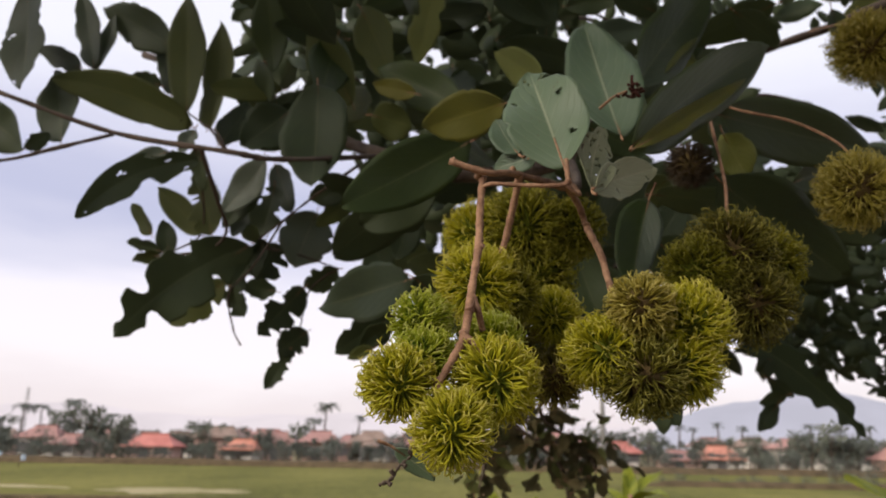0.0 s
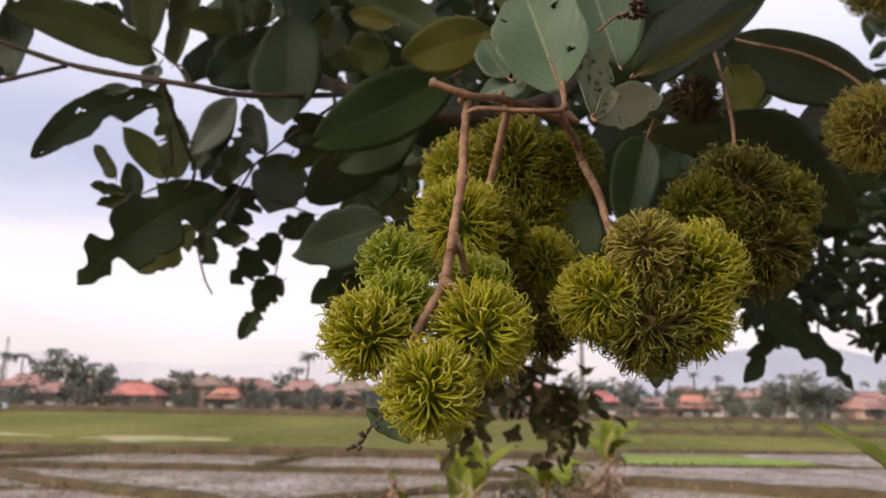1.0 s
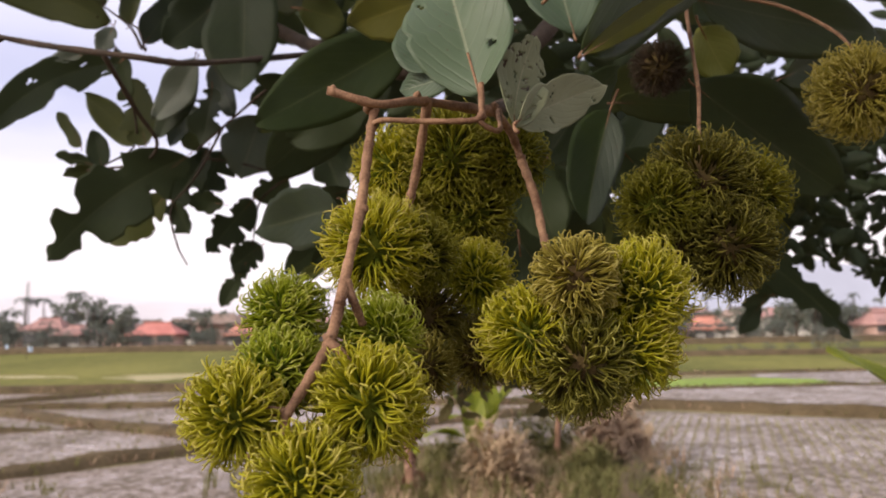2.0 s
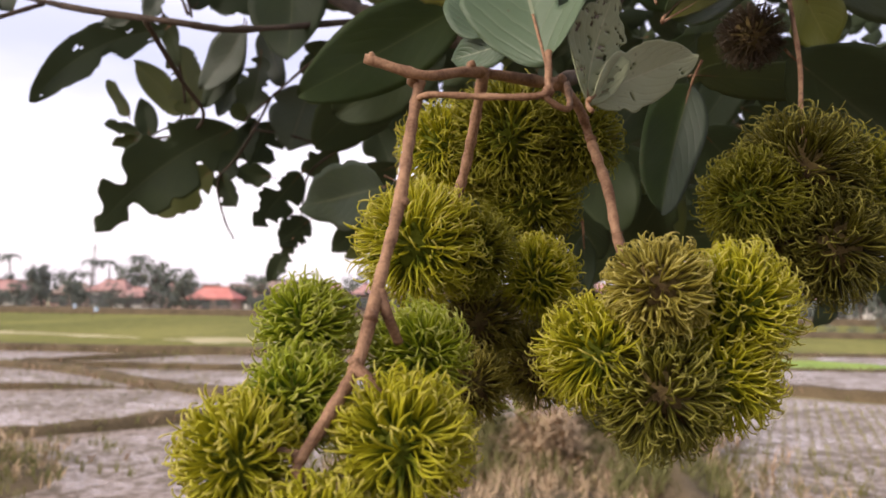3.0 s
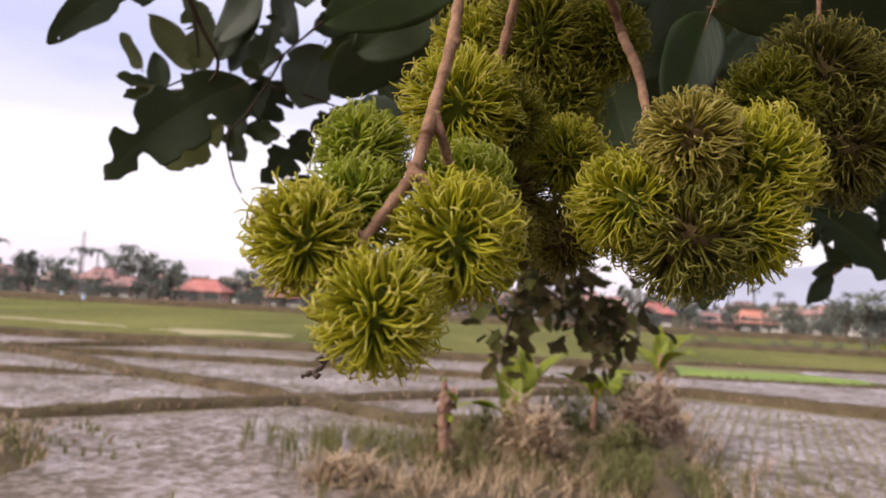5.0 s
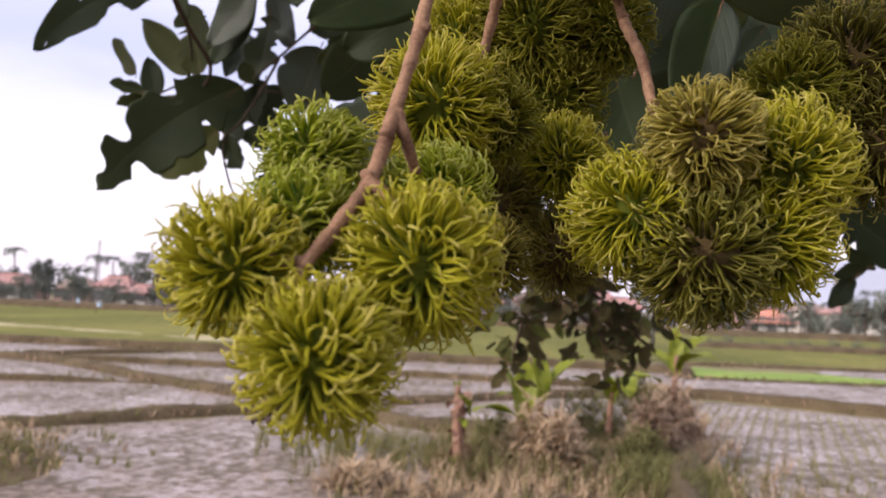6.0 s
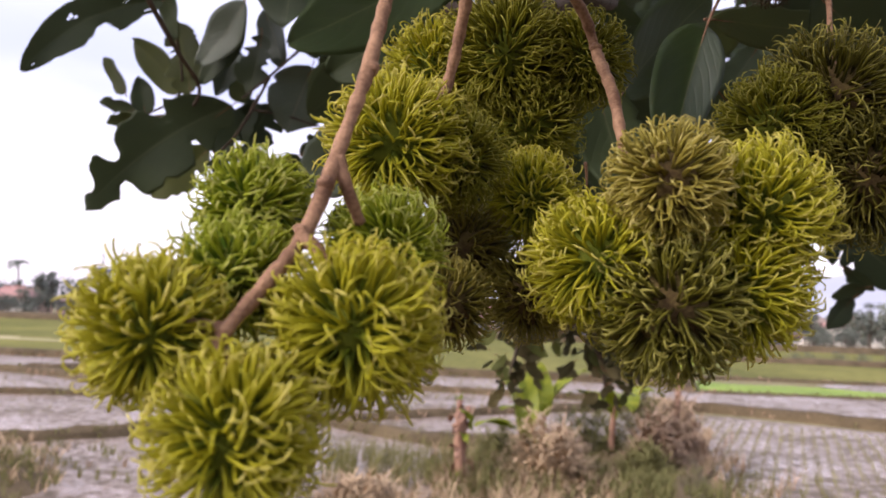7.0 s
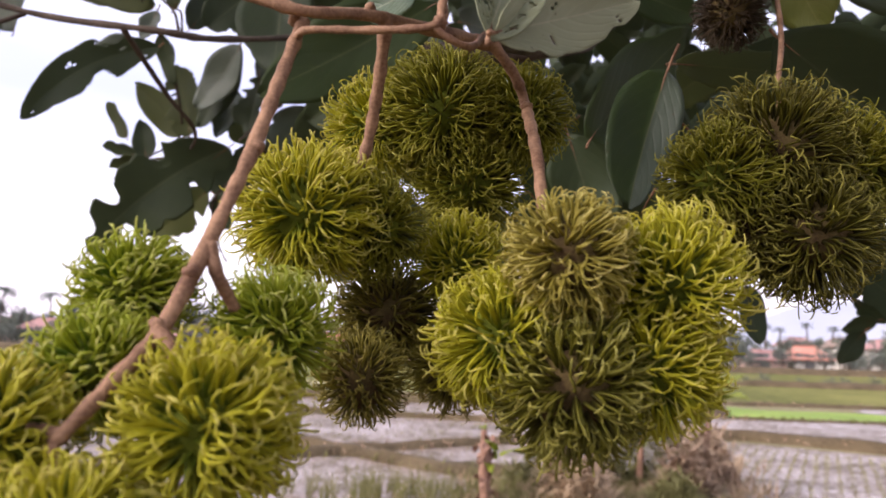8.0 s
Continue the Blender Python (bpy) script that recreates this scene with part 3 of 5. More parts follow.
dyke([(-70, 27.6), (-12, 26.8), (4.6, 27.0), (5.4, 24.9)], 0.68, 0.30)
dyke([(1.2, 1.5), (1.9, 8.0), (2.4, 10.5), (3.3, 16.0), (3.8, 19.4)], 0.76, 0.35)
dyke([(3.6, 19.0), (5.2, 19.4), (8.4, 17.5), (14.6, 13.9)], 0.66, 0.26)
dyke([(5.2, 24.8), (14, 25.3), (44, 25.6)], 0.5, 0.1)
dyke([(5.6, 31.3), (20, 32.4), (70, 33)], 0.5, 0.16)
dyke([(10, 49), (30, 49.5), (120, 50)], 1.3, 0.4, "dark overgrown bank across the fields")
dyke([(-150, 80), (-30, 79.5), (16, 79), (150, 80)], 3.0, 0.7, "dark overgrown bank before the village")


def blades(name, spots, mat, label, height, lean, per, category="grass", width=0.006):
    """Many small blades joined into one mesh."""
    rnd = random.Random(len(spots) * 7 + per)
    verts, faces = [], []
    for x, y, z in spots:
        for k in range(per):
            a = rnd.uniform(0, 6.28)
            h = height * rnd.uniform(0.6, 1.25)
            o = Vector((x + rnd.gauss(0, 0.02), y + rnd.gauss(0, 0.02), z))
            d = Vector((math.cos(a), math.sin(a), 0))
            s = Vector((-d.y, d.x, 0)) * width
            l = lean * rnd.uniform(0.3, 1.2) * h
            b = len(verts)
            verts += [o - s, o + s, o + d * l * 0.35 + Vector((0, 0, h * 0.6)) + s * 0.8, o + d * l * 0.35 + Vector((0, 0, h * 0.6)) - s * 0.8, o + d * l + Vector((0, 0, h))]
            faces += [(b, b + 1, b + 2, b + 3), (b + 3, b + 2, b + 4)]
    ob = link_mesh(name, verts, faces, mat)
    return tagged(ob, label, category, "", "stuff")


rows_rnd = random.Random(5)
spots = []
for i in range(100):
    for j in range(88):
        y = 6.8 + j * 0.13 + rows_rnd.gauss(0, 0.02)
        x = -2 + i * 0.2 + 0.36 * (y - 7) + rows_rnd.gauss(0, 0.015)
        if y < 18.0 - 0.45 * (x - 3.6) and x > 2.75 + (y - 8) * 0.1:
            spots.append((x, y, 0.02))
blades("rice_seedlings", spots, BLADE, "young rice seedlings planted in straight rows", 0.10, 0.5, 3, "rice", 0.005)
spots = []
for k in range(2200):
    x, y = rows_rnd.uniform(-14, 3), rows_rnd.uniform(8, 26)
    if x > -1.1 * y + 2 and y > 12.5:
        spots.append((round(x / 0.3) * 0.3 + rows_rnd.gauss(0, 0.04), round(y / 0.3) * 0.3 + rows_rnd.gauss(0, 0.05), 0.02))
blades("rice_stubble", spots, BLADE, "scattered young rice in the flooded plots", 0.08, 0.6, 4, "rice", 0.005)
# short weeds and dead grass along the dykes
weed_rnd = random.Random(9)
green_spots, dry_spots = [], []
for line, width, height in DYKE_LINES[:11]:
    for a, b in zip(line, line[1:]):
        for k in range(int((b - a).length * 9)):
            q = a.lerp(b, weed_rnd.random())
            u = weed_rnd.uniform(-0.6, 0.6)
            side = Vector((-(b - a).y, (b - a).x, 0)).normalized()
            spot = q + side * u * width
            if spot.y < 10.5 or spot.x < -20:
                continue
            (green_spots if noise.noise((spot.x * 0.5, spot.y * 0.5, 2)) > -0.05 else dry_spots).append((spot.x, spot.y, height * (0.6 - abs(u) * 0.9)))
blades("dyke_weeds", green_spots, GRASS, "short green weeds along the paddy dykes", 0.13, 1.0, 5, "grass", 0.010)
blades("dyke_weeds", dry_spots, FERN, "dead brown weeds along the paddy dykes", 0.13, 1.1, 5, "grass", 0.010)


# ---- near bank and its plants ----
g_rnd = random.Random(11)


def mound(name, cx, cy, rx, ry, h, mat, label, category, seed, kind="structure", rough=0.5):
    bm = bmesh.new()
    bmesh.ops.create_grid(bm, x_segments=26, y_segments=26, size=1.0)
    for v in bm.verts:
        r = min(1.0, math.hypot(v.co.x, v.co.y))
        lift = h * (math.cos(math.pi * r) * 0.5 + 0.5)
        v.co = Vector((cx + v.co.x * rx, cy + v.co.y * ry, lift * (1 + rough * noise.noise((v.co.x * 4 + seed, v.co.y * 4, seed))) - 0.02))
    ob = part(name, bm, mat, None, smooth=True)
    return tagged(ob, label, category, "", kind)


mound("bank", 0.5, -1.0, 9.0, 7.0, 0.62, DYKE, "earth bank under the fruit tree with dry grass", "bank", 3)
mound("bank_foot", 0.3, 7.6, 2.6, 2.2, 0.16, DYKE, "low grassy foot of the bank beside the paddies", "bank", 5)
blades("bank_foot_straw", [(0.3 + g_rnd.gauss(0, 1.2), 8.6 + g_rnd.gauss(0, 0.7), 0.06) for k in range(300)], STRAW, "dry trampled straw at the foot of the bank", 0.2, 1.3, 6)
mound("bank_shoulder", -7.4, 8.0, 3.2, 2.4, 0.5, DYKE, "grassy shoulder of the bank beside the paddy", "bank", 8)

t_rnd = random.Random(31)
turf = []
while len(turf) < 3600:
    x, y = t_rnd.uniform(-7.5, 8.5), t_rnd.uniform(-7.0, 4.6)
    r = math.hypot((x - 0.5) / 9.0, (y + 1.0) / 7.0)
    if r < 0.95 and noise.noise((x * 0.6, y * 0.6, 8)) > -0.15:
        turf.append((x, y, 0.62 * (math.cos(math.pi * r) * 0.5 + 0.5) * 0.8 - 0.04))
blades("bank_turf", turf[:2000], GRASS, "short uneven grass on the bank under the tree", 0.16, 1.0, 6, width=0.006)
blades("bank_turf", turf[2000:], STRAW, "dry bleached grass on the bank under the tree", 0.14, 1.3, 6, width=0.006)


def straw_heap(cx, cy, r, h, count, seed, label, mat=None):
    rnd = random.Random(seed)
    verts, faces = [], []
    for k in range(count):
        a, d = rnd.uniform(0, 6.28), r * math.sqrt(rnd.random())
        z = h * (1 - (d / r) ** 2) * rnd.uniform(0.3, 1.0)
        o = Vector((cx + d * math.cos(a), cy + d * math.sin(a), z))
        b = rnd.uniform(0, 6.28)
        q = Vector((math.cos(b), math.sin(b), rnd.uniform(-0.5, 0.7))) * rnd.uniform(0.12, 0.34)
        s = Vector((-q.y, q.x, 0)).normalized() * 0.012
        i = len(verts)
        verts += [o - s, o + s, o + q * 0.5 + s + Vector((0, 0, 0.02)), o + q * 0.5 - s + Vector((0, 0, 0.02)), o + q]
        faces += [(i, i + 1, i + 2, i + 3), (i + 3, i + 2, i + 4)]
    ob = link_mesh("straw_heap", verts, faces, mat or STRAW)
    return tagged(ob, label, "straw", "straw heaps", "stuff")


straw_heap(-1.5, 8.6, 0.42, 0.30, 700, 1, "heap of dry brownish straw on the bank")
straw_heap(0.66, 9.5, 0.42, 0.85, 1500, 2, "heap of pale dry straw beside the banana shoots")
straw_heap(0.36, 9.8, 0.26, 1.0, 900, 6, "heap of pale dry straw round the banana stems")
straw_heap(1.95, 10.4, 0.42, 1.0, 1900, 3, "tangle of dry brown stalks on the dyke", FERN)
straw_heap(1.75, 9.9, 0.4, 0.65, 900, 7, "clump of olive weeds on the near end of the dyke", GRASS)
straw_heap(1.15, 11.2, 0.6, 0.95, 1500, 11, "clump of olive weeds behind the banana shoots", GRASS)
straw_heap(1.95, 11.7, 0.6, 1.25, 1700, 12, "tall clump of olive weeds on the dyke", GRASS)
straw_heap(0.0, 10.7, 0.45, 0.65, 900, 13, "clump of olive weeds beside the dry stalks", GRASS)
straw_heap(2.45, 11.3, 0.42, 1.15, 1300, 14, "tangle of dry brown stalks on the dyke", FERN)
straw_heap(0.75, 10.6, 0.4, 0.7, 900, 15, "tangle of dry brown stalks among the banana shoots", FERN)
straw_heap(-6.6, 8.9, 0.8, 0.6, 900, 4, "dry straw on the grassy bank")
g_rnd = random.Random(11)
blades("bank_grass", [(-7.5 + g_rnd.gauss(0, 1.1), 8.0 + g_rnd.gauss(0, 0.8), 0.2) for k in range(2200)], GRASS, "rank green grass on the bank", 0.13, 0.9, 7)
blades("bank_straw", [(-7.4 + g_rnd.gauss(0, 1.1), 8.1 + g_rnd.gauss(0, 0.8), 0.2) for k in range(700)], STRAW, "dry bleached grass on the bank", 0.13, 1.2, 7)
blades("bank_grass", [(-1.9 + g_rnd.gauss(0, 0.55), 10.0 + g_rnd.gauss(0, 0.5), 0.0) for k in range(90)], GRASS, "tall soft green grass at the plot's edge", 0.42, 0.6, 7)
blades("bank_grass", [(0.7 + g_rnd.gauss(0, 1.4), 10.2 + g_rnd.gauss(0, 1.0), 0.0) for k in range(500)], GRASS, "mixed green grass round the banana shoots", 0.2, 0.6, 7)
blades("dyke_grass", [(2.35 + (y - 8) * 0.12 + g_rnd.gauss(0, 0.22), y, 0.2) for y in [10.5 + 0.03 * k for k in range(290)]], STRAW, "dry yellowish grass along the dyke", 0.2, 0.8, 6)
blades("undergrowth", [(0.75 + g_rnd.gauss(0, 0.75), 10.4 + g_rnd.gauss(0, 0.7), 0.0) for k in range(700)], GRASS, "tangled olive grass round the banana shoots", 0.36, 0.8, 6, width=0.009)
blades("undergrowth", [(1.0 + g_rnd.gauss(0, 0.8), 10.2 + g_rnd.gauss(0, 0.7), 0.0) for k in range(450)], FERN, "tangled brown dead grass round the banana shoots", 0.34, 1.0, 6, width=0.009)
blades("undergrowth", [(1.75 + g_rnd.gauss(0, 0.3), 9.2 + g_rnd.gauss(0, 0.8), 0.15) for k in range(250)], GRASS, "mixed weedy grass on the near end of the dyke", 0.24, 1.1, 6, width=0.008)


def broad_leaf(parent, base, heading, rise, length, width, arch, mat, roll=0.0):
    """A long banana leaf that arches over from its base."""
    rows, half = 12, 3
    length, width = length * 1.3, width * 1.45
    verts, faces = [], []
    d = Vector((math.cos(heading), math.sin(heading), 0))
    s = Vector((-d.y, d.x, 0))
    q, ang = Vector(base), rise
    for i in range(rows + 1):
        t = i / rows
        w = width / 2 * math.sin(math.pi * min(1, 0.06 + 0.94 * t)) ** 0.6
        u = Vector((0, 0, 1)) * math.cos(ang) - d * math.sin(ang)
        for j in range(-half, half + 1):
            c = j / half
            verts.append(q + (s * math.cos(roll) - u * math.sin(roll)) * c * w + u * (abs(c) * w * 0.3 + 0.02 * math.sin(9 * t + 2 * c)))
        q = q + (d * math.cos(ang) + Vector((0, 0, math.sin(ang)))) * length / rows
        ang -= arch / rows
    m = 2 * half + 1
    for i in range(rows):
        for j in range(m - 1):
            faces.append((i * m + j, i * m + j + 1, (i + 1) * m + j + 1, (i + 1) * m + j))
    n = len(verts)
    verts += [v - Vector((0, 0, 0.004)) for v in verts]
    faces += [tuple(k + n for k in reversed(f)) for f in faces]
    return link_mesh("leaf", verts, faces, mat, parent)


def banana(x, y, h, leaves, label, seed):
    rnd = random.Random(seed)
    ob = thing("banana_plant", (x, y, 0), label, "banana plant", "banana shoots")
    line = smooth_line([(0, 0, -0.03), (0.02, 0.01, h * 0.5), (0.05, 0.0, h)], 5)
    v, f = tube_data(line, 0.06, 0.03, 10, 0.1, seed)
    link_mesh("stem", v, f, STALK, ob)
    for heading, rise, length, width, arch, *roll in leaves:
        broad_leaf(ob, (0.05, 0, h * rnd.uniform(0.75, 1.0)), heading, rise, length, width, arch, BANANA, *roll)
    return ob


banana(0.25, 10.6, 0.5, [(2.6, 1.35, 0.75, 0.20, 0.4), (1.6, 1.45, 0.7, 0.22, 0.2), (3.4, 0.8, 0.6, 0.22, 1.2), (-1.2, 0.7, 0.55, 0.2, 1.4)], "banana shoot with upright bright green leaves", 1)
banana(0.5, 11.0, 0.75, [(0.3, 1.2, 0.7, 0.22, 0.8), (1.9, 1.4, 0.6, 0.2, 0.3), (3.6, 0.9, 0.6, 0.22, 1.1)], "young banana plant with dark green leaves", 2)
banana(1.45, 10.9, 0.95, [(0.2, 1.3, 0.7, 0.24, 1.9), (-1.4, 1.2, 0.75, 0.26, 2.3), (2.8, 1.0, 0.6, 0.22, 1.4)], "banana plant with a drooping yellowish green leaf", 3)
banana(2.55, 12.0, 1.42, [(0.5, 1.2, 0.7, 0.18, 1.0), (2.4, 1.0, 0.7, 0.18, 1.2), (-0.9, 0.9, 0.6, 0.18, 1.3), (1.5, 1.5, 0.6, 0.16, 0.5)], "taller banana plant with yellow-green leaves", 4)
banana(4.17, 6.7, 1.37, [(3.32, 0.62, 0.97, 0.17, 0.2, 0.75), (0.9, 0.9, 0.9, 0.18, 0.6), (0.4, 1.1, 0.9, 0.24, 1.0), (1.6, 1.3, 0.8, 0.22, 0.6)], "banana plant with a long light green arching leaf", 5)


def stalk_plant(x, y, h, seed, label):
    rnd = random.Random(seed)
    ob = thing("dry_stalk_plant", (x, y, 0), label, "plant", "dry stalk plants")
    for k in range(3):
        dx, dy = rnd.uniform(-0.12, 0.12), rnd.uniform(-0.1, 0.1)
        line = smooth_line([(dx * 0.3, dy * 0.3, -0.02), (dx, dy, h * 0.5), (dx * 1.2 + rnd.uniform(-0.04, 0.04), dy, h * rnd.uniform(0.8, 1.05))], 5)
        v, f = tube_data(line, 0.055, 0.03, 8, 0.35, seed + k)
        link_mesh("stalk", v, f, STALK, ob)
        for j in range(9):
            broad_leaf(ob, tuple(line[-1 - j]), rnd.uniform(0, 6.28), rnd.uniform(-0.9, 0.8), rnd.uniform(0.1, 0.22), 0.06, 1.6, BANANA if j % 4 == 0 else STALK)
    return ob


stalk_plant(-0.45, 9.6, 1.12, 4, "clump of dry reddish brown stalks with withered leaves")


# ---- village ----
def house(x, y, w, d, h, rise, turn, roof, wall, label, hip=0.45):
    w, d, rise, h = w * 0.52, d * 0.6, rise * 0.75, h * 0.9
    ob = thing("house", (x, y, 0), label, "house", "village houses")
    ob.rotation_euler[2] = turn
    bm = bmesh.new()
    bmesh.ops.create_cube(bm, size=1.0, matrix=Matrix.Translation((0, 0, h / 2)) @ Matrix.Diagonal((w, d, h, 1)))
    part("wall", bm, wall, ob)
    bm = bmesh.new()
    e = 0.45
    low = [bm.verts.new((sx * (w / 2 + e), sy * (d / 2 + e), h - 0.15)) for sx, sy in ((-1, -1), (1, -1), (1, 1), (-1, 1))]
    lip = [bm.verts.new((v.co.x, v.co.y, h)) for v in low]
    a, b = bm.verts.new((-w / 2 * (1 - hip), 0, h + rise)), bm.verts.new((w / 2 * (1 - hip), 0, h + rise))
    for i in range(4):
        bm.faces.new((low[i], low[(i + 1) % 4], lip[(i + 1) % 4], lip[i]))
    bm.faces.new((lip[0], lip[1], b, a))
    bm.faces.new((lip[2], lip[3], a, b))
    bm.faces.new((lip[1], lip[2], b))
    bm.faces.new((lip[3], lip[0], a))
    bm.faces.new(list(reversed(low)))
    tiles = part("roof", bm, roof, ob)
    bm = bmesh.new()
    bmesh.ops.create_cube(bm, size=1.0, matrix=Matrix.Translation((0, 0, h + rise + 0.04)) @ Matrix.Diagonal((w * (1 - hip) + 0.4, 0.3, 0.16, 1)))
    part("ridge", bm, roof, tiles)
    for k, ox in enumerate((-0.34, -0.1, 0.3)):
        bm = bmesh.new()
        tall = 2.0 if k == 1 else 1.1
        z0 = tall / 2 if k == 1 else 1.5
        bmesh.ops.create_cube(bm, size=1.0, matrix=Matrix.Translation((ox * w, -d / 2 - 0.02, z0)) @ Matrix.Diagonal((1.0 if k == 1 else 1.5, 0.08, tall, 1)))
        part("door" if k == 1 else "window", bm, OPENING, ob)
    return ob


R_O, R_V, R_R, R_B = ROOF_ORANGE, ROOF_VIVID, ROOF_RED, ROOF_BROWN
house(-50.0, 92, 8, 7, 3.0, 1.7, 0.1, R_R, PLASTER, "pale house with a dull red tiled roof")
house(-44.5, 88, 6, 6, 2.2, 1.3, -0.2, R_R, PLASTER, "small pale house with a red tiled roof")
house(-57.5, 96, 9, 7, 2.6, 1.6, 0.0, R_B, PLASTER_ROSE, "rosy house with a weathered tiled roof")
house(-38.5, 95, 7, 7, 2.6, 1.6, 0.2, R_B, PLASTER, "plastered house with a weathered roof")
house(-35.0, 88, 9.5, 7, 2.1, 1.7, 0.05, R_V, PLASTER_ROSE, "low house with a bright red hipped roof")
house(-30.5, 98, 10, 8, 3.4, 1.7, 0.0, R_B, PLASTER_ROSE, "larger rosy house with a brown roof")
house(-24.0, 86, 5.6, 6, 1.9, 1.3, -0.08, R_O, PLASTER, "small house with a vivid orange roof", 0.2)
house(-26.0, 104, 10, 8, 3.2, 1.8, 0.0, R_R, PLASTER, "pale house with a dull red roof")
house(-17.0, 94, 8, 7, 3.0, 1.6, 0.1, R_R, PLASTER_ROSE, "rosy house with a red tiled roof")
house(-11.0, 97, 8, 7, 3.1, 1.7, -0.1, R_B, PLASTER, "pale house with a brown tiled roof")
house(-10.2, 88, 2.0, 2.4, 2.6, 0.6, 0.0, R_B, PLASTER, "narrow whitewashed outbuilding with a brown roof")
house(-3.0, 95, 9, 7, 2.7, 1.6, 0.0, R_R, PLASTER_ROSE, "rosy house with a dull red roof")
house(6.0, 92, 9, 7, 2.7, 1.6, 0.05, R_B, PLASTER, "pale house with a weathered roof")
house(14.0, 96, 8, 7, 2.8, 1.6, -0.05, R_R, PLASTER_ROSE, "rosy house with a red roof")
house(19.2, 93, 5.5, 6, 2.3, 1.5, 0.1, R_V, PLASTER, "small pale house with a red roof")
house(25.0, 90, 8, 7, 1.5, 1.3, 0.0, R_R, PLASTER_ROSE, "low house with a wide red roof")
house(29.6, 90, 7.5, 7, 1.7, 1.8, 0.05, R_O, PLASTER, "pale house with an orange-red hipped roof")
house(47.3, 85, 7, 7, 2.0, 1.6, 0.15, R_R, PLASTER_ROSE, "rosy house with a red tiled roof")
house(51.5, 92, 9, 7, 2.6, 1.7, 0.0, R_R, PLASTER, "pale house with a dull red roof")
house(-66, 94, 9, 7, 2.8, 1.7, 0.0, R_R, PLASTER, "pale house with a dull red roof")
house(-75, 90, 9, 7, 2.4, 1.6, 0.0, R_R, PLASTER_ROSE, "rosy house with a red roof")
house(62, 90, 9, 7, 2.4, 1.6, 0.0, R_R, PLASTER_ROSE, "rosy house with a red roof")

h_rnd = random.Random(17)
for k in range(17):
    x = -78 + 9.0 * k + h_rnd.uniform(-1.6, 1.6)
    roof = h_rnd.choice((R_R, R_R, R_R, R_B))
    wall = h_rnd.choice((PLASTER, PLASTER_ROSE))
    house(x + (14 if 16 < x < 30 else 0), h_rnd.uniform(100, 116), h_rnd.uniform(7, 12), 8, h_rnd.uniform(2.6, 3.6), h_rnd.uniform(1.3, 1.9), h_rnd.uniform(-0.3, 0.3), roof, wall,
          "%s house with %s behind the first row" % ("pale" if wall is PLASTER else "rosy", {R_O: "an orange tiled roof", R_R: "a dull red roof", R_B: "a weathered brown roof"}[roof]))


def far_tree(h, spread, mat, seed, label, quads=420):
    """A trunk with limbs and an uneven crown of small leaf clumps."""
    rnd = random.Random(seed)
    ob = thing("tree", (0, 0, 0), label, "tree", "village trees")
    v, f = tube_data(smooth_line([(0, 0, -0.1), (0.1, 0.05, h * 0.3), (0.0, 0.1, h * 0.75)], 5), h * 0.035, h * 0.012, 7)
    for k in range(4):
        a = k * 1.57 + rnd.uniform(-0.4, 0.4)
        lv, lf = tube_data(smooth_line([(0.05, 0.05, h * 0.3), (math.cos(a) * spread * 0.3, math.sin(a) * spread * 0.3, h * 0.5), (math.cos(a) * spread * 0.6, math.sin(a) * spread * 0.6, h * 0.7)], 4), h * 0.016, h * 0.006, 5)
        f += [tuple(i + len(v) for i in q) for q in lf]
        v = v + lv
    link_mesh("trunk", v, f, BARK, ob)
    blobs = [(Vector((rnd.gauss(0, 0.45) * spread, rnd.gauss(0, 0.45) * spread, h * rnd.uniform(0.25, 0.88))), spread * rnd.uniform(0.3, 0.55)) for k in range(11)]
    verts, faces = [], []
    for k in range(quads):
        c, r = rnd.choice(blobs)
        d = Vector((rnd.gauss(0, 1), rnd.gauss(0, 1), rnd.gauss(0, 0.8))).normalized()
        p = c + d * r * rnd.random() ** 0.4
        n = Vector((rnd.gauss(0, 1), rnd.gauss(0, 1), rnd.gauss(0, 1))).normalized()
        s = n.orthogonal().normalized() * rnd.uniform(0.16, 0.40) * h / 6
        u = n.cross(s) * rnd.uniform(0.5, 1.0)
        i = len(verts)
        verts += [p - s, p + u * 0.6, p + s, p - u * 0.6]
        faces.append((i, i + 1, i + 2, i + 3))
    link_mesh("crown", verts, faces, mat, ob, smooth=False)
    return ob


def palm(h, seed, label, frond=0.2):
    rnd = random.Random(seed)
    ob = thing("coconut_palm", (0, 0, 0), label, "palm", "coconut palms")
    top = Vector((0.35, 0.1, h))
    v, f = tube_data(smooth_line([(0, 0, -0.1), (0.1, 0, h * 0.5), tuple(top)], 5), 0.16, 0.09, 7)
    link_mesh("trunk", v, f, BARK, ob)
    verts, faces = [], []
    for k in range(17):
        a = k * 2.4 + rnd.uniform(-0.2, 0.2)
        d = Vector((math.cos(a), math.sin(a), 0))
        s = Vector((-d.y, d.x, 0))
        ang, q = rnd.uniform(0.2, 1.25), top.copy()
        for j in range(11):
            n = q + (d * math.cos(ang) + Vector((0, 0, math.sin(ang)))) * frond
            if j > 0:
                w = 2.5 * frond * math.sin(math.pi * min(1, 0.12 + j / 12))
                for sg in (-1, 1):
                    i = len(verts)
                    tip = q + s * sg * w + d * 0.6 * frond + Vector((0, 0, -0.28 * w))
                    verts += [q, n, tip]
                    faces.append((i, i + 1, i + 2))
            q, ang = n, ang - 0.21
    link_mesh("crown", verts, faces, FAR_LEAF_DARK_HAZED, ob, smooth=False)
    return ob


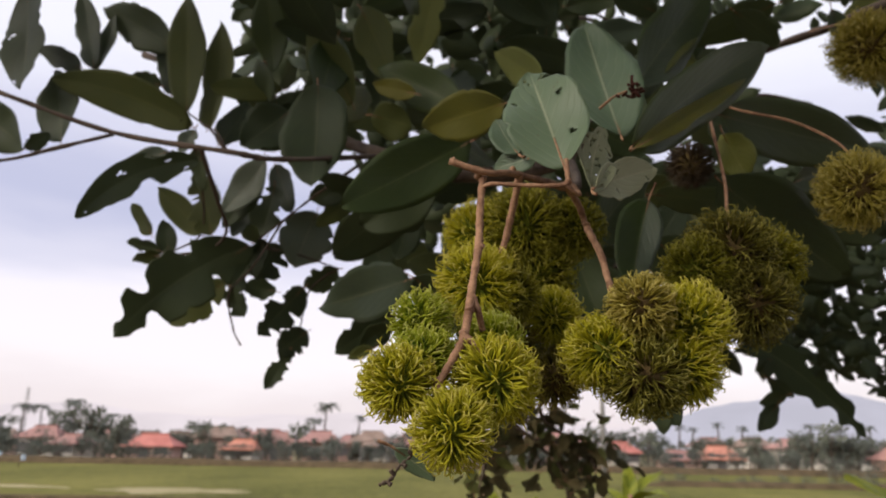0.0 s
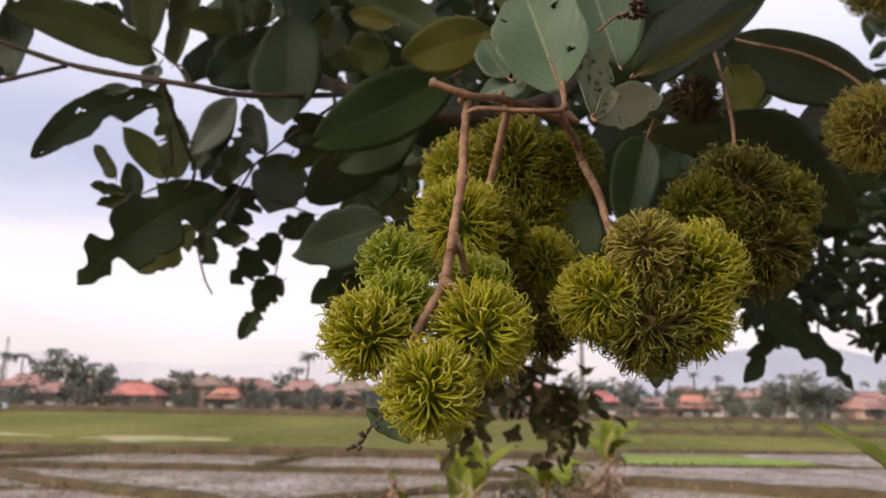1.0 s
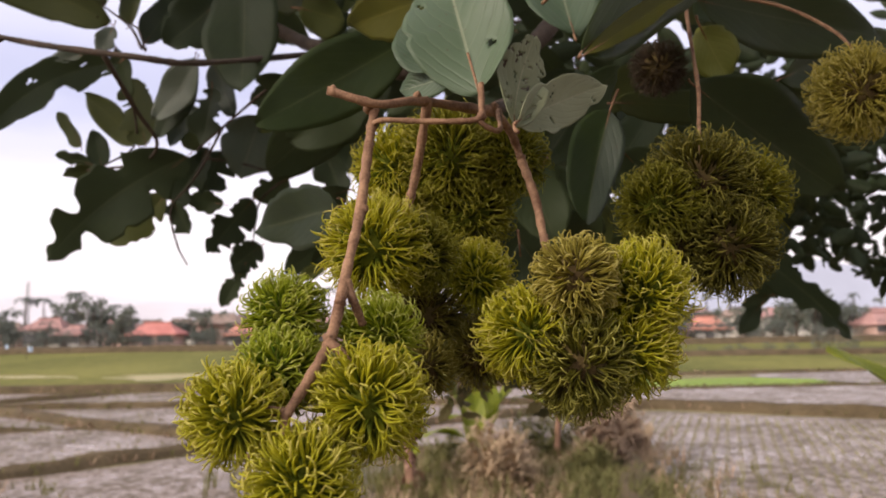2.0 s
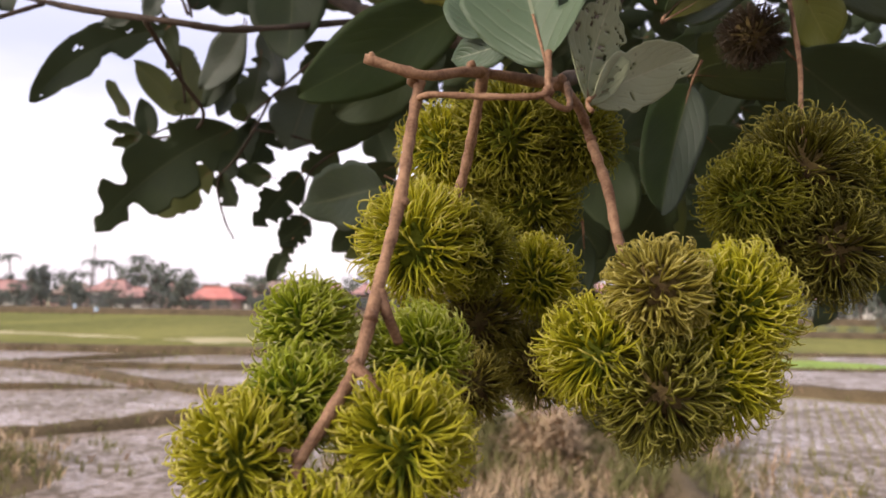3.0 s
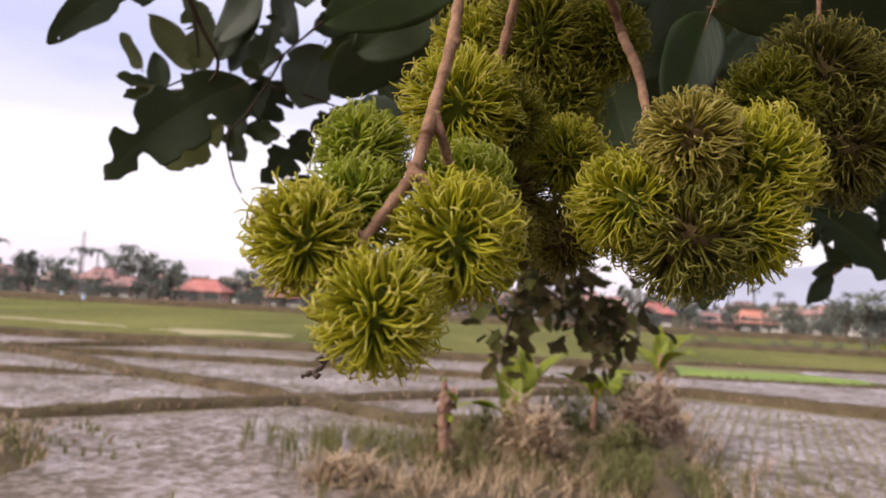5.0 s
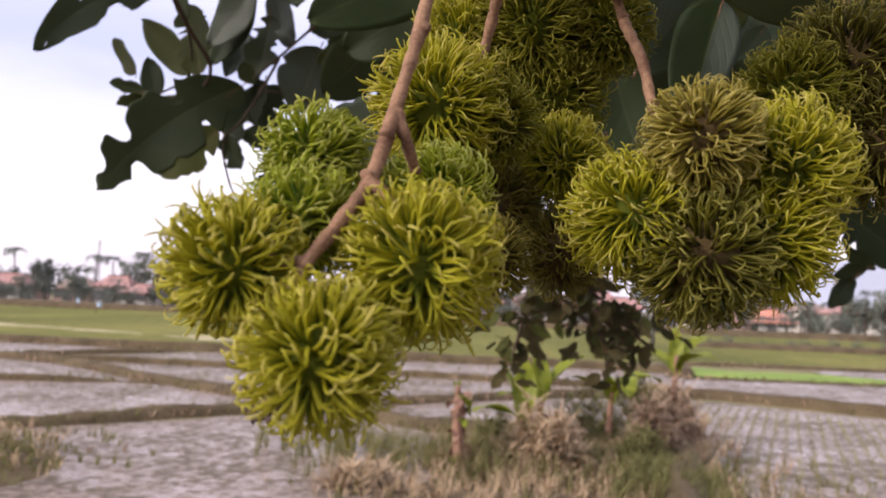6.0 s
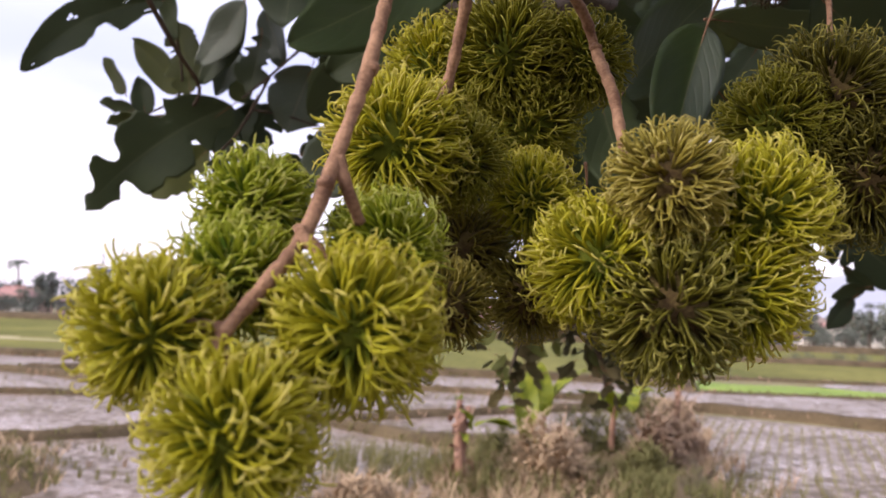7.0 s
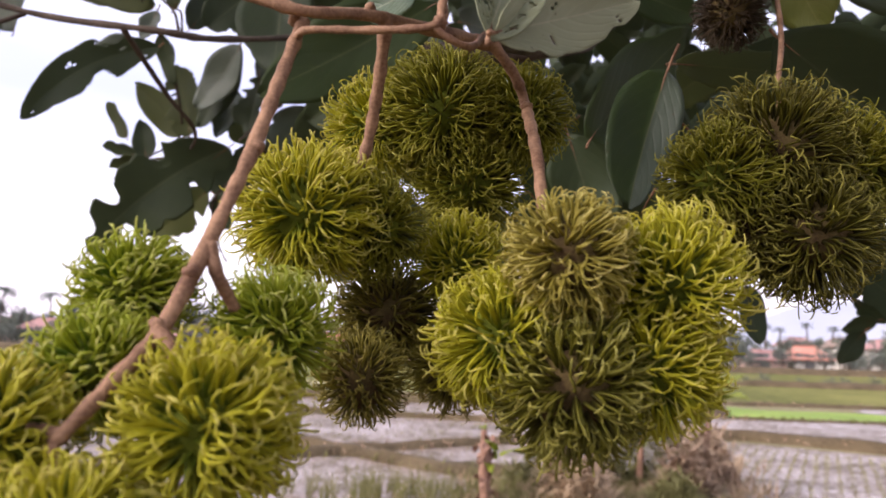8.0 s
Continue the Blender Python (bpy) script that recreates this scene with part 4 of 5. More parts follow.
T_A = far_tree(6.0, 2.3, FAR_LEAF_HAZED, 1, "broad green tree among the village houses", 480)
T_B = far_tree(5.0, 1.7, FAR_LEAF_DARK_HAZED, 2, "dark leafy tree among the village houses", 480)
T_C = far_tree(3.0, 2.2, FAR_LEAF_DARK_HAZED, 3, "low dark bush beside the houses", 400)
P_A = palm(5.4, 5, "slender coconut palm behind the roofs", 0.10)
P_B = palm(7.2, 6, "tall coconut palm behind the village")
T_A.location, T_B.location, T_C.location = (40.6, 86, 0), (44.2, 88, 0), (35.0, 84, 0)
P_A.location, P_B.location = (29.1, 104, 0), (-18.0, 101, 0)
v_rnd = random.Random(21)


def plant_copies(source, places):
    for x, y, s in places:
        c = copy_thing(source, Matrix.Translation((x, y, 0)) @ Matrix.Rotation(v_rnd.uniform(0, 6.28), 4, "Z"))
        c.scale = (s, s, s * v_rnd.uniform(0.92, 1.08))


plant_copies(T_A, [(-52, 99, 1.1), (-45.5, 94, 1.15), (-41, 92, 0.9), (-31, 93, 0.85), (-36, 106, 0.95), (-21, 100, 0.9), (-6, 102, 0.85), (2, 100, 0.8), (10, 103, 0.9), (17, 103, 0.9), (33, 98, 0.7), (23.5, 98, 0.85), (40.5, 92, 0.9), (-61, 100, 1.0), (57, 98, 0.9), (68, 98, 1.0), (-80, 98, 1.0), (8, 88, 0.6)])
plant_copies(T_B, [(-47, 97, 1.35), (-43, 98, 1.2), (-21.8, 87, 0.95), (-15, 90, 0.75), (-28.5, 100, 1.0), (-12.5, 102, 0.95), (19, 98, 1.1), (35.5, 95, 0.75), (45.5, 90, 1.0), (39.0, 87, 1.05), (42.3, 86, 1.0), (-54, 90, 0.9), (-70, 98, 1.1), (12, 90, 0.7), (-1, 90, 0.6)])
plant_copies(T_C, [(-57, 86, 1.0), (-50, 84.5, 1.0), (-46.5, 85, 1.15), (-40, 84, 1.1), (-37, 86, 0.8), (-29, 84, 0.7), (-26.6, 83.5, 0.8), (-19, 84, 0.9), (-14, 85, 0.95), (-7, 84, 0.8), (0, 84, 0.8), (22, 84, 0.7), (33, 82, 0.8), (27, 52, 0.42), (24.5, 51.5, 0.55), (33, 52, 0.4), (48, 82, 0.9), (-64, 84, 1.0), (17, 84, 0.8), (40, 80, 0.7)])
plant_copies(T_C, [(-84 + 2.3 * k + v_rnd.uniform(-0.8, 0.8), v_rnd.uniform(81.0, 86.5), v_rnd.uniform(0.4, 0.95)) for k in range(66)])
plant_copies(T_C, [(13 + 1.5 * k + v_rnd.uniform(-0.7, 0.7), v_rnd.uniform(49.5, 51), v_rnd.uniform(0.14, 0.32)) for k in range(42)])
plant_copies(T_B, [(-86 + 3.7 * k + v_rnd.uniform(-1.2, 1.2), v_rnd.uniform(86, 92), v_rnd.uniform(0.45, 0.7)) for k in range(42)])
plant_copies(T_B, [(-84 + 4.4 * k + v_rnd.uniform(-1.5, 1.5), v_rnd.uniform(97, 112), v_rnd.uniform(0.7, 1.05)) for k in range(36)])
plant_copies(T_A, [(-82 + 6.8 * k + v_rnd.uniform(-2, 2), v_rnd.uniform(87, 95), v_rnd.uniform(0.45, 0.75)) for k in range(23)])
plant_copies(P_A, [(35.2, 106, 1.0), (38.5, 107, 1.08), (32.3, 108, 1.0), (24, 105, 0.9), (27, 110, 0.85), (47, 104, 1.1), (54, 103, 1.05), (-56, 104, 1.1), (-14.5, 108, 1.1), (-50.5, 105, 1.1)])
plant_copies(T_B, [(-88, 96, 1.5), (-80, 100, 1.6), (-72, 97, 1.35), (-67, 103, 1.5), (-95, 100, 1.6)])
plant_copies(P_B, [(-76, 98, 1.0), (-70.5, 101, 0.95), (-84, 104, 1.0), (-49.6, 98, 0.92), (-58.5, 106, 0.9), (-60, 104, 0.95), (-21, 112, 0.85), (-46, 101, 0.8)])


def mast(x, y, h, label):
    ob = thing("lattice_mast", (x, y, 0), label, "mast")
    for sx, sy in ((-1, -1), (1, -1), (0, 1)):
        v, f = tube_data([Vector((sx * 0.5, sy * 0.5, 0)), Vector((sx * 0.12, sy * 0.12, h))], 0.07, 0.05, 6)
        link_mesh("leg", v, f, CONCRETE, ob)
    for k in range(9):
        z = h * k / 9
        r = 0.5 - 0.38 * k / 9
        v, f = tube_data([Vector((-r, -r, z)), Vector((r, -r, z + h / 9)), Vector((0, r, z + h / 9)), Vector((-r, -r, z + h / 9))], 0.035, 0.035, 5)
        link_mesh("brace", v, f, CONCRETE, ob)
    return ob


mast(-63.2, 110, 9.8, "thin grey lattice mast behind the village")


def pole(x, y, h, r, label):
    ob = thing("utility_pole", (x, y, 0), label, "utility pole")
    v, f = tube_data([Vector((0, 0, -0.1)), Vector((0, 0, h / 2)), Vector((0.02, 0, h))], r, r * 0.75, 12)
    link_mesh("shaft", v, f, CONCRETE, ob)
    bm = bmesh.new()
    bmesh.ops.create_cube(bm, size=1.0, matrix=Matrix.Translation((0, 0, h - 0.4)) @ Matrix.Diagonal((1.5, 0.1, 0.12, 1)))
    part("crossarm", bm, BARK, ob)
    return ob


pole(8.3, 45, 8.0, 0.16, "grey concrete utility pole at the field's edge")


def field_flag(x, y, h, seed):
    ob = thing("field_marker", (x, y, 0), "thin stick with a pale blue cloth in the field", "marker", "field markers")
    v, f = tube_data([Vector((0, 0, -0.05)), Vector((0.05, 0, h))], 0.03, 0.02, 6)
    link_mesh("stick", v, f, BARK, ob)
    bm = bmesh.new()
    bmesh.ops.create_grid(bm, x_segments=6, y_segments=6, size=0.2, matrix=Matrix.Translation((0.3, 0, h - 0.35)) @ Matrix.Rotation(1.57, 4, "X"))
    for q in bm.verts:
        q.co.y += 0.08 * math.sin(q.co.x * 9 + seed)
    cloth = part("cloth", bm, BLUE_CLOTH, ob, smooth=True)
    return cloth


field_flag(-43.5, 72, 1.3, 1)
field_flag(-35.5, 62, 1.2, 2)


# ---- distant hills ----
# Ridges glow by themselves, in a colour with the distance haze painted in.
def hill_glow_mat(name, rgb):
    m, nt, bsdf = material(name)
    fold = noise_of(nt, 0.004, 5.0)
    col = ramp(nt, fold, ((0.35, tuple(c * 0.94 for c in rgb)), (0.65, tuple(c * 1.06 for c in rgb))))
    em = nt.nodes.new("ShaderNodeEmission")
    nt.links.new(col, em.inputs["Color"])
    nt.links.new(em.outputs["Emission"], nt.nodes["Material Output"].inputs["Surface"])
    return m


def ridge(name, y, peaks, mat, label, rough):
    """A far mountain ridge: smooth peaks with a broken outline."""
    verts, faces = [], []
    n = 160
    for i in range(n + 1):
        x = -3000 + 6000 * i / n
        h = sum(a * math.exp(-((x - c) / w) ** 2) for c, w, a in peaks)
        h += rough * noise.noise((x * 0.006, y, 0)) + rough * 0.4 * noise.noise((x * 0.02, y, 4))
        verts += [(x, y, -5), (x, y + 150, max(h, 0) * 0.7), (x, y + 320, max(h, 0))]
    for i in range(n):
        for k in range(2):
            a = i * 3 + k
            faces.append((a, a + 3, a + 4, a + 1))
    ob = link_mesh(name, verts, faces, mat)
    return tagged(ob, label, "mountain", "", "backdrop")


ridge("backdrop_mountain", 2000, [(1050, 330, 165), (700, 180, 70), (1700, 500, 120)], hill_glow_mat("hazy_mountain_glow", (0.52, 0.52, 0.61)), "hazy blue-grey mountain far behind the village", 10)
# Added palest ridge, coloured near the sky to stand for horizon haze.
ridge("backdrop_hills", 2600, [(-1600, 600, 150), (-500, 600, 110), (500, 700, 90)], hill_glow_mat("hazy_hills_glow", (0.76, 0.70, 0.74)), "very pale hills painted as haze along the horizon", 12)


# ---- the rambutan tree ----
TREE = thing("rambutan_tree", (3.1, 2.9, 0.0), "rambutan tree with dark leathery leaves on the earth bank", "tree")


def limb(name, points, r0, r1, mat=None, knots=0.15, sides=9, label=""):
    LEAF_SEED[0] += 1
    return tube(name, points, r0, r1, mat or BARK, TREE, label, sides, 7, knots, LEAF_SEED[0])


limb("trunk", [(3.1, 2.9, -0.05), (3.06, 2.85, 0.9), (3.1, 2.9, 1.9), (3.0, 2.8, 3.0), (2.9, 2.9, 4.6)], 0.11, 0.07, sides=14)
limb("limb", [(3.05, 2.85, 2.4), (2.2, 2.6, 3.1), (1.3, 2.3, 3.6), (0.75, 1.8, 3.25), (0.35, 1.5, 2.75), (0.206, 1.35, 2.54), (0.039, 1.3, 2.488), (-0.105, 1.35, 2.542), (-0.227, 1.5, 2.642), (-0.43, 1.6, 2.794), (-0.8, 1.8, 3.0)], 0.02, 0.008)
limb("limb", [(-0.100, 1.33, 2.535), (-0.253, 1.160, 2.459), (-0.322, 1.100, 2.447), (-0.506, 1.120, 2.485), (-0.678, 1.100, 2.540), (-0.862, 1.150, 2.620), (-1.1, 1.2, 2.75)], 0.0044, 0.0028, None, 0.3)
limb("twig", [(-0.505, 1.120, 2.482), (-0.589, 1.120, 2.459), (-0.659, 1.100, 2.430), (-0.80, 1.1, 2.42)], 0.0032, 0.0024, None, 0.3)
limb("limb", [(0.22, 1.36, 2.55), (0.19, 1.1, 2.42), (0.145, 0.8, 2.29), (0.112, 0.652, 2.236)], 0.008, 0.004)
limb("limb", [(3.0, 2.8, 3.0), (2.2, 2.2, 3.2), (1.3, 1.7, 3.1), (1.031, 1.6, 3.035), (0.870, 1.6, 2.969), (0.719, 1.6, 2.911), (0.6, 1.6, 2.85)], 0.022, 0.005)
limb("twig", [(0.349, 1.100, 2.559), (0.346, 0.900, 2.426), (0.398, 0.860, 2.390), (0.428, 0.830, 2.353), (0.435, 0.808, 2.322)], 0.0019, 0.0014, TWIG)
limb("twig", [(0.80, 1.58, 2.94), (0.64, 1.2, 2.72), (0.56, 1.0, 2.60), (0.544, 0.95, 2.555)], 0.0026, 0.002, TWIG)
limb("twig", [(-0.144, 2.0, 2.75), (-0.144, 2.0, 2.605), (-0.13, 2.0, 2.45)], 0.012, 0.009)
limb("twig", [(-0.36, 1.1, 2.45), (-0.38, 1.25, 2.42), (-0.41, 1.4, 2.41), (-0.48, 1.5, 2.40), (-0.6, 1.55, 2.40)], 0.0035, 0.002)
# spray twigs behind the ragged leaf
limb("twig", [(-0.168, 1.400, 2.545), (-0.257, 1.450, 2.501), (-0.327, 1.480, 2.456), (-0.371, 1.480, 2.418)], 0.0032, 0.0018, sides=6)
limb("twig", [(-0.329, 1.490, 2.459), (-0.367, 1.520, 2.411), (-0.403, 1.540, 2.368), (-0.442, 1.550, 2.323), (-0.428, 1.550, 2.254), (-0.409, 1.550, 2.218)], 0.0026, 0.0016, sides=6)
limb("twig", [(-0.367, 1.520, 2.411), (-0.311, 1.550, 2.407), (-0.227, 1.580, 2.384)], 0.0022, 0.0018, sides=6)
limb("twig", [(-0.238, 1.580, 2.382), (-0.287, 1.600, 2.346), (-0.305, 1.630, 2.305), (-0.318, 1.660, 2.265)], 0.0022, 0.0014, sides=6)
limb("twig", [(-0.494, 1.420, 2.585), (-0.494, 1.480, 2.527), (-0.508, 1.540, 2.446), (-0.573, 1.550, 2.407)], 0.0030, 0.0018, sides=6)
limb("twig", [(-0.519, 1.400, 2.632), (-0.519, 1.420, 2.662)], 0.0016, 0.0014, sides=6)
limb("twig", [(-0.397, 1.300, 2.536), (-0.453, 1.380, 2.606), (-0.519, 1.420, 2.662)], 0.0024, 0.0016, sides=6)
limb("twig", [(-0.391, 1.300, 2.532), (-0.438, 1.380, 2.600), (-0.468, 1.420, 2.626)], 0.0022, 0.0016, sides=6)
# fruiting stalks
limb("fruit_stalk", [(0.019, 0.571, 2.224), (0.046, 0.575, 2.217), (0.066, 0.60, 2.226), (0.095, 0.635, 2.232), (0.116, 0.66, 2.236)], 0.0021, 0.0033, TWIG, 0.25)
limb("fruit_stalk", [(0.0425, 0.576, 2.206), (0.050, 0.568, 2.206), (0.075, 0.565, 2.204), (0.099, 0.563, 2.204), (0.1015, 0.566, 2.212), (0.102, 0.572, 2.226)], 0.0013, 0.0017, TWIG, 0.2)
limb("fruit_stalk", [(0.099, 0.563, 2.204), (0.106, 0.567, 2.2), (0.112, 0.58, 2.203), (0.114, 0.62, 2.225)], 0.0013, 0.0016, TWIG, 0.2)
limb("fruit_stalk", [(0.043, 0.582, 2.216), (0.041, 0.567, 2.188), (0.0395, 0.548, 2.155), (0.036, 0.535, 2.130), (0.031, 0.512, 2.093), (0.024, 0.497, 2.075), (0.016, 0.486, 2.060)], 0.0026, 0.0021, TWIG, 0.22)
limb("fruit_stalk", [(0.035, 0.528, 2.118), (0.039, 0.527, 2.108), (0.042, 0.535, 2.098)], 0.0024, 0.0020, TWIG)
limb("fruit_stalk", [(0.030, 0.509, 2.090), (0.036, 0.506, 2.086), (0.041, 0.505, 2.078)], 0.0024, 0.0020, TWIG)
limb("fruit_stalk", [(0.018, 0.488, 2.062), (0.006, 0.492, 2.063), (-0.004, 0.496, 2.062)], 0.0021, 0.0018, TWIG)
limb("fruit_stalk", [(0.016, 0.486, 2.060), (0.019, 0.484, 2.05), (0.022, 0.482, 2.044)], 0.0020, 0.0018, TWIG)
limb("fruit_stalk", [(0.072, 0.606, 2.229), (0.066, 0.620, 2.2), (0.059, 0.628, 2.172), (0.05, 0.622, 2.15)], 0.0028, 0.0023, TWIG, 0.22)
limb("fruit_stalk", [(0.112, 0.652, 2.237), (0.125, 0.664, 2.222), (0.131, 0.668, 2.206), (0.137, 0.642, 2.175), (0.140, 0.625, 2.146), (0.146, 0.605, 2.120)], 0.0028, 0.0025, TWIG, 0.22)
limb("fruit_stalk", [(0.31, 0.87, 2.40), (0.293, 0.81, 2.345), (0.283, 0.765, 2.281), (0.268, 0.724, 2.236), (0.262, 0.70, 2.20)], 0.0018, 0.0014, TWIG, 0.2)
limb("fruit_stalk", [(0.10, 0.69, 2.25), (0.095, 0.70, 2.245), (0.088, 0.705, 2.23)], 0.0017, 0.0014, TWIG)
limb("dead_twig", [(0.012, 0.545, 2.035), (0.003, 0.562, 2.030), (-0.003, 0.570, 2.021), (-0.009, 0.566, 2.016), (-0.014, 0.566, 2.008), (-0.021, 0.56, 2.004)], 0.0005, 0.0009, BARK, 0.9)
for k, q in enumerate(((-0.002, 0.569, 2.022), (-0.008, 0.566, 2.017), (-0.013, 0.566, 2.010), (-0.017, 0.563, 2.006))):
    limb("dead_twig", [q, (q[0] + (0.003 if k % 2 else -0.002), q[1] - 0.001, q[2] + (-0.002 if k % 2 else 0.003))], 0.0009, 0.0013, BARK, 0.6, 6)
limb("old_panicle", [(0.152, 0.70, 2.327), (0.163, 0.69, 2.334), (0.173, 0.68, 2.335)], 0.0011, 0.001, TWIG)
p_rnd = random.Random(4)
pv, pf = [], []
for k in range(26):
    o = Vector((0.178 + p_rnd.gauss(0, 0.005), 0.68 + p_rnd.gauss(0, 0.004), 2.335 + p_rnd.gauss(0, 0.003))) - TREE.location
    tv, tf = tube_data([o, o + Vector((p_rnd.gauss(0, 0.003), p_rnd.gauss(0, 0.003), p_rnd.gauss(0, 0.003)))], 0.0012, 0.0016, 5)
    pf += [tuple(i + len(pv) for i in q) for q in tf]
    pv += tv
link_mesh("withered_flowers", pv, pf, FLOWER_BROWN, TREE, "dark withered flower remains")
# nodes and buds on the stalks
for place, r in (((0.0405, 0.581, 2.217), 0.0052), ((0.066, 0.6, 2.2295), 0.0036), ((0.022, 0.571, 2.2245), 0.0032), ((0.0405, 0.5475, 2.155), 0.0042), ((0.131, 0.667, 2.207), 0.0042),
                 ((0.1395, 0.627, 2.15), 0.0038), ((0.034, 0.52, 2.108), 0.0042), ((0.030, 0.51, 2.091), 0.0044), ((0.1015, 0.5645, 2.206), 0.0036), ((0.071, 0.607, 2.228), 0.0038), ((0.113, 0.652, 2.237), 0.0048)):
    bm = bmesh.new()
    bmesh.ops.create_icosphere(bm, subdivisions=2, radius=r * 0.74)
    for v in bm.verts:
        v.co *= 0.92 + 0.5 * noise.noise(v.co * 420 + Vector(place) * 50)
        v.co += Vector(place) - TREE.location
    part("node", bm, TWIG, TREE, smooth=True)

# leaves round the fruit and along the limbs
leaf((0.072, 0.620, 2.250), (0.055, 0.640, 2.288), 0.028, "teal", bend=0.5, tilt=0.5)
leaf((0.086, 0.610, 2.245), (0.053, 0.640, 2.245), 0.023, "teal", tilt=0.6)
leaf((0.119, 0.570, 2.203), (0.134, 0.600, 2.262), 0.033, "pale", fold=0.4, tilt=0.3, bend=0.7, holes=60, rag=0.3)
leaf((0.121, 0.572, 2.205), (0.180, 0.630, 2.243), 0.031, "pale", fold=0.25, tilt=-0.2, bend=0.5, holes=6, rag=0.2, petiole=0.006)
leaf((0.161, 0.950, 2.272), (0.191, 0.950, 2.178), 0.063, "dark")
leaf((0.132, 1.000, 2.226), (0.185, 1.050, 2.160), 0.060, "dark")
leaf((0.230, 0.950, 2.217), (0.204, 1.000, 2.163), 0.054, "dark")
leaf((0.138, 1.000, 2.292), (0.164, 1.050, 2.199), 0.064, "top")
leaf((0.140, 0.800, 2.164), (0.142, 0.800, 2.121), 0.018, "dark")
leaf((-0.033, 0.950, 2.223), (-0.186, 1.200, 2.234), 0.077, "dark")
leaf((0.306, 0.820, 2.356), (0.335, 0.840, 2.315), 0.045, "yellow")
leaf((0.333, 0.900, 2.416), (0.580, 1.020, 2.420), 0.080, "dark")
leaf((0.298, 0.820, 2.303), (0.468, 0.920, 2.225), 0.092, "dark", bend=0.3)
leaf((0.241, 0.900, 2.084), (0.246, 0.900, 2.045), 0.024, "dark")
leaf((-0.014, 0.580, 2.026), (0.013, 0.580, 2.007), 0.016, "teal", rag=0.3)
leaf((0.112, 0.800, 2.405), (0.066, 0.850, 2.470), 0.039, "olive")
leaf((-0.033, 1.000, 2.236), (0.053, 1.020, 2.171), 0.067, "dark", bend=0.2)
leaf((0.082, 1.000, 2.228), (0.010, 1.050, 2.180), 0.054, "dark", bend=0.2)
leaf((0.059, 0.980, 2.212), (0.103, 1.000, 2.159), 0.046, "dark")
leaf((-0.902, 1.450, 2.951), (-0.846, 1.400, 2.699), 0.116, "dark", rag=0.3, holes=2, tilt=0.1)
leaf((-0.761, 1.450, 2.773), (-0.889, 1.500, 2.848), 0.049, "dark", tilt=0.2)
leaf((-0.760, 1.420, 2.595), (-0.815, 1.450, 2.765), 0.100, "dark", tilt=0.0, bend=0.3)
leaf((-0.498, 1.400, 2.621), (-0.796, 1.420, 2.732), 0.087, "olive", tilt=0.1, rag=0.12, sweep=-0.05)
leaf((-0.761, 1.500, 2.798), (-0.843, 1.550, 3.015), 0.063, "dark", tilt=0.2)
leaf((-0.754, 1.500, 2.795), (-0.759, 1.550, 2.963), 0.048, "dark", tilt=-0.2)
leaf((-0.599, 1.500, 2.852), (-0.782, 1.550, 2.978), 0.094, "dark", rag=0.2, tilt=0.0)
leaf((-0.588, 1.500, 2.738), (-0.646, 1.550, 2.901), 0.045, "dark")
leaf((-0.519, 1.420, 2.662), (-0.580, 1.500, 2.974), 0.086, "olive", tilt=0.1, bend=0.2)
leaf((-0.472, 1.420, 2.626), (-0.497, 1.500, 2.907), 0.085, "olive", tilt=-0.3, bend=0.4)
leaf((-0.457, 1.450, 2.605), (-0.419, 1.500, 2.716), 0.062, "dark")
leaf((-0.928, 1.400, 2.659), (-0.806, 1.380, 2.564), 0.095, "dark", tilt=0.0)
leaf((-0.817, 1.400, 2.572), (-0.785, 1.420, 2.614), 0.034, "dark", rag=0.4)
leaf((-0.611, 1.500, 2.759), (-0.679, 1.500, 2.782), 0.044, "dark")
leaf((-0.225, 1.250, 2.634), (-0.217, 1.220, 2.436), 0.125, "dark", bend=0.3, tilt=0.1)
leaf((-0.297, 1.350, 2.630), (-0.378, 1.350, 2.561), 0.097, "dark", rag=0.4)
leaf((-0.490, 1.400, 2.614), (-0.515, 1.400, 2.567), 0.040, "grey", rag=0.3)
leaf((-0.353, 1.420, 2.560), (-0.435, 1.450, 2.466), 0.072, "grey", bend=0.5, tilt=0.4)
leaf((0.027, 1.050, 2.496), (-0.100, 1.100, 2.587), 0.065, "top", tilt=0.1)
leaf((-0.040, 1.050, 2.517), (-0.106, 1.080, 2.547), 0.031, "lemon")
leaf((-0.140, 1.150, 2.717), (-0.082, 1.120, 2.577), 0.074, "olive")
leaf((-0.107, 1.100, 2.506), (-0.046, 1.080, 2.479), 0.062, "olive", tilt=0.3)
leaf((-0.018, 1.100, 2.733), (-0.042, 1.080, 2.579), 0.055, "olive")
leaf((0.037, 0.980, 2.413), (-0.119, 0.940, 2.310), 0.082, "top", bend=0.5, tilt=0.15)
leaf((-0.008, 1.000, 2.359), (-0.109, 1.050, 2.319), 0.072, "dark")
leaf((-0.461, 1.360, 2.536), (-0.659, 1.330, 2.412), 0.070, "dark", rag=0.15, holes=6, bites=3, bend=0.3, tilt=0.1, sweep=-0.11)
leaf((-0.558, 1.450, 2.588), (-0.635, 1.450, 2.572), 0.036, "grey", rag=0.4)
leaf((-0.494, 1.420, 2.585), (-0.477, 1.450, 2.507), 0.046, "dark", rag=0.2)
leaf((-0.388, 1.480, 2.406), (-0.644, 1.500, 2.226), 0.130, "dark", rag=0.3, tilt=0.0, bend=0.2, sweep=-0.06, bites=9)
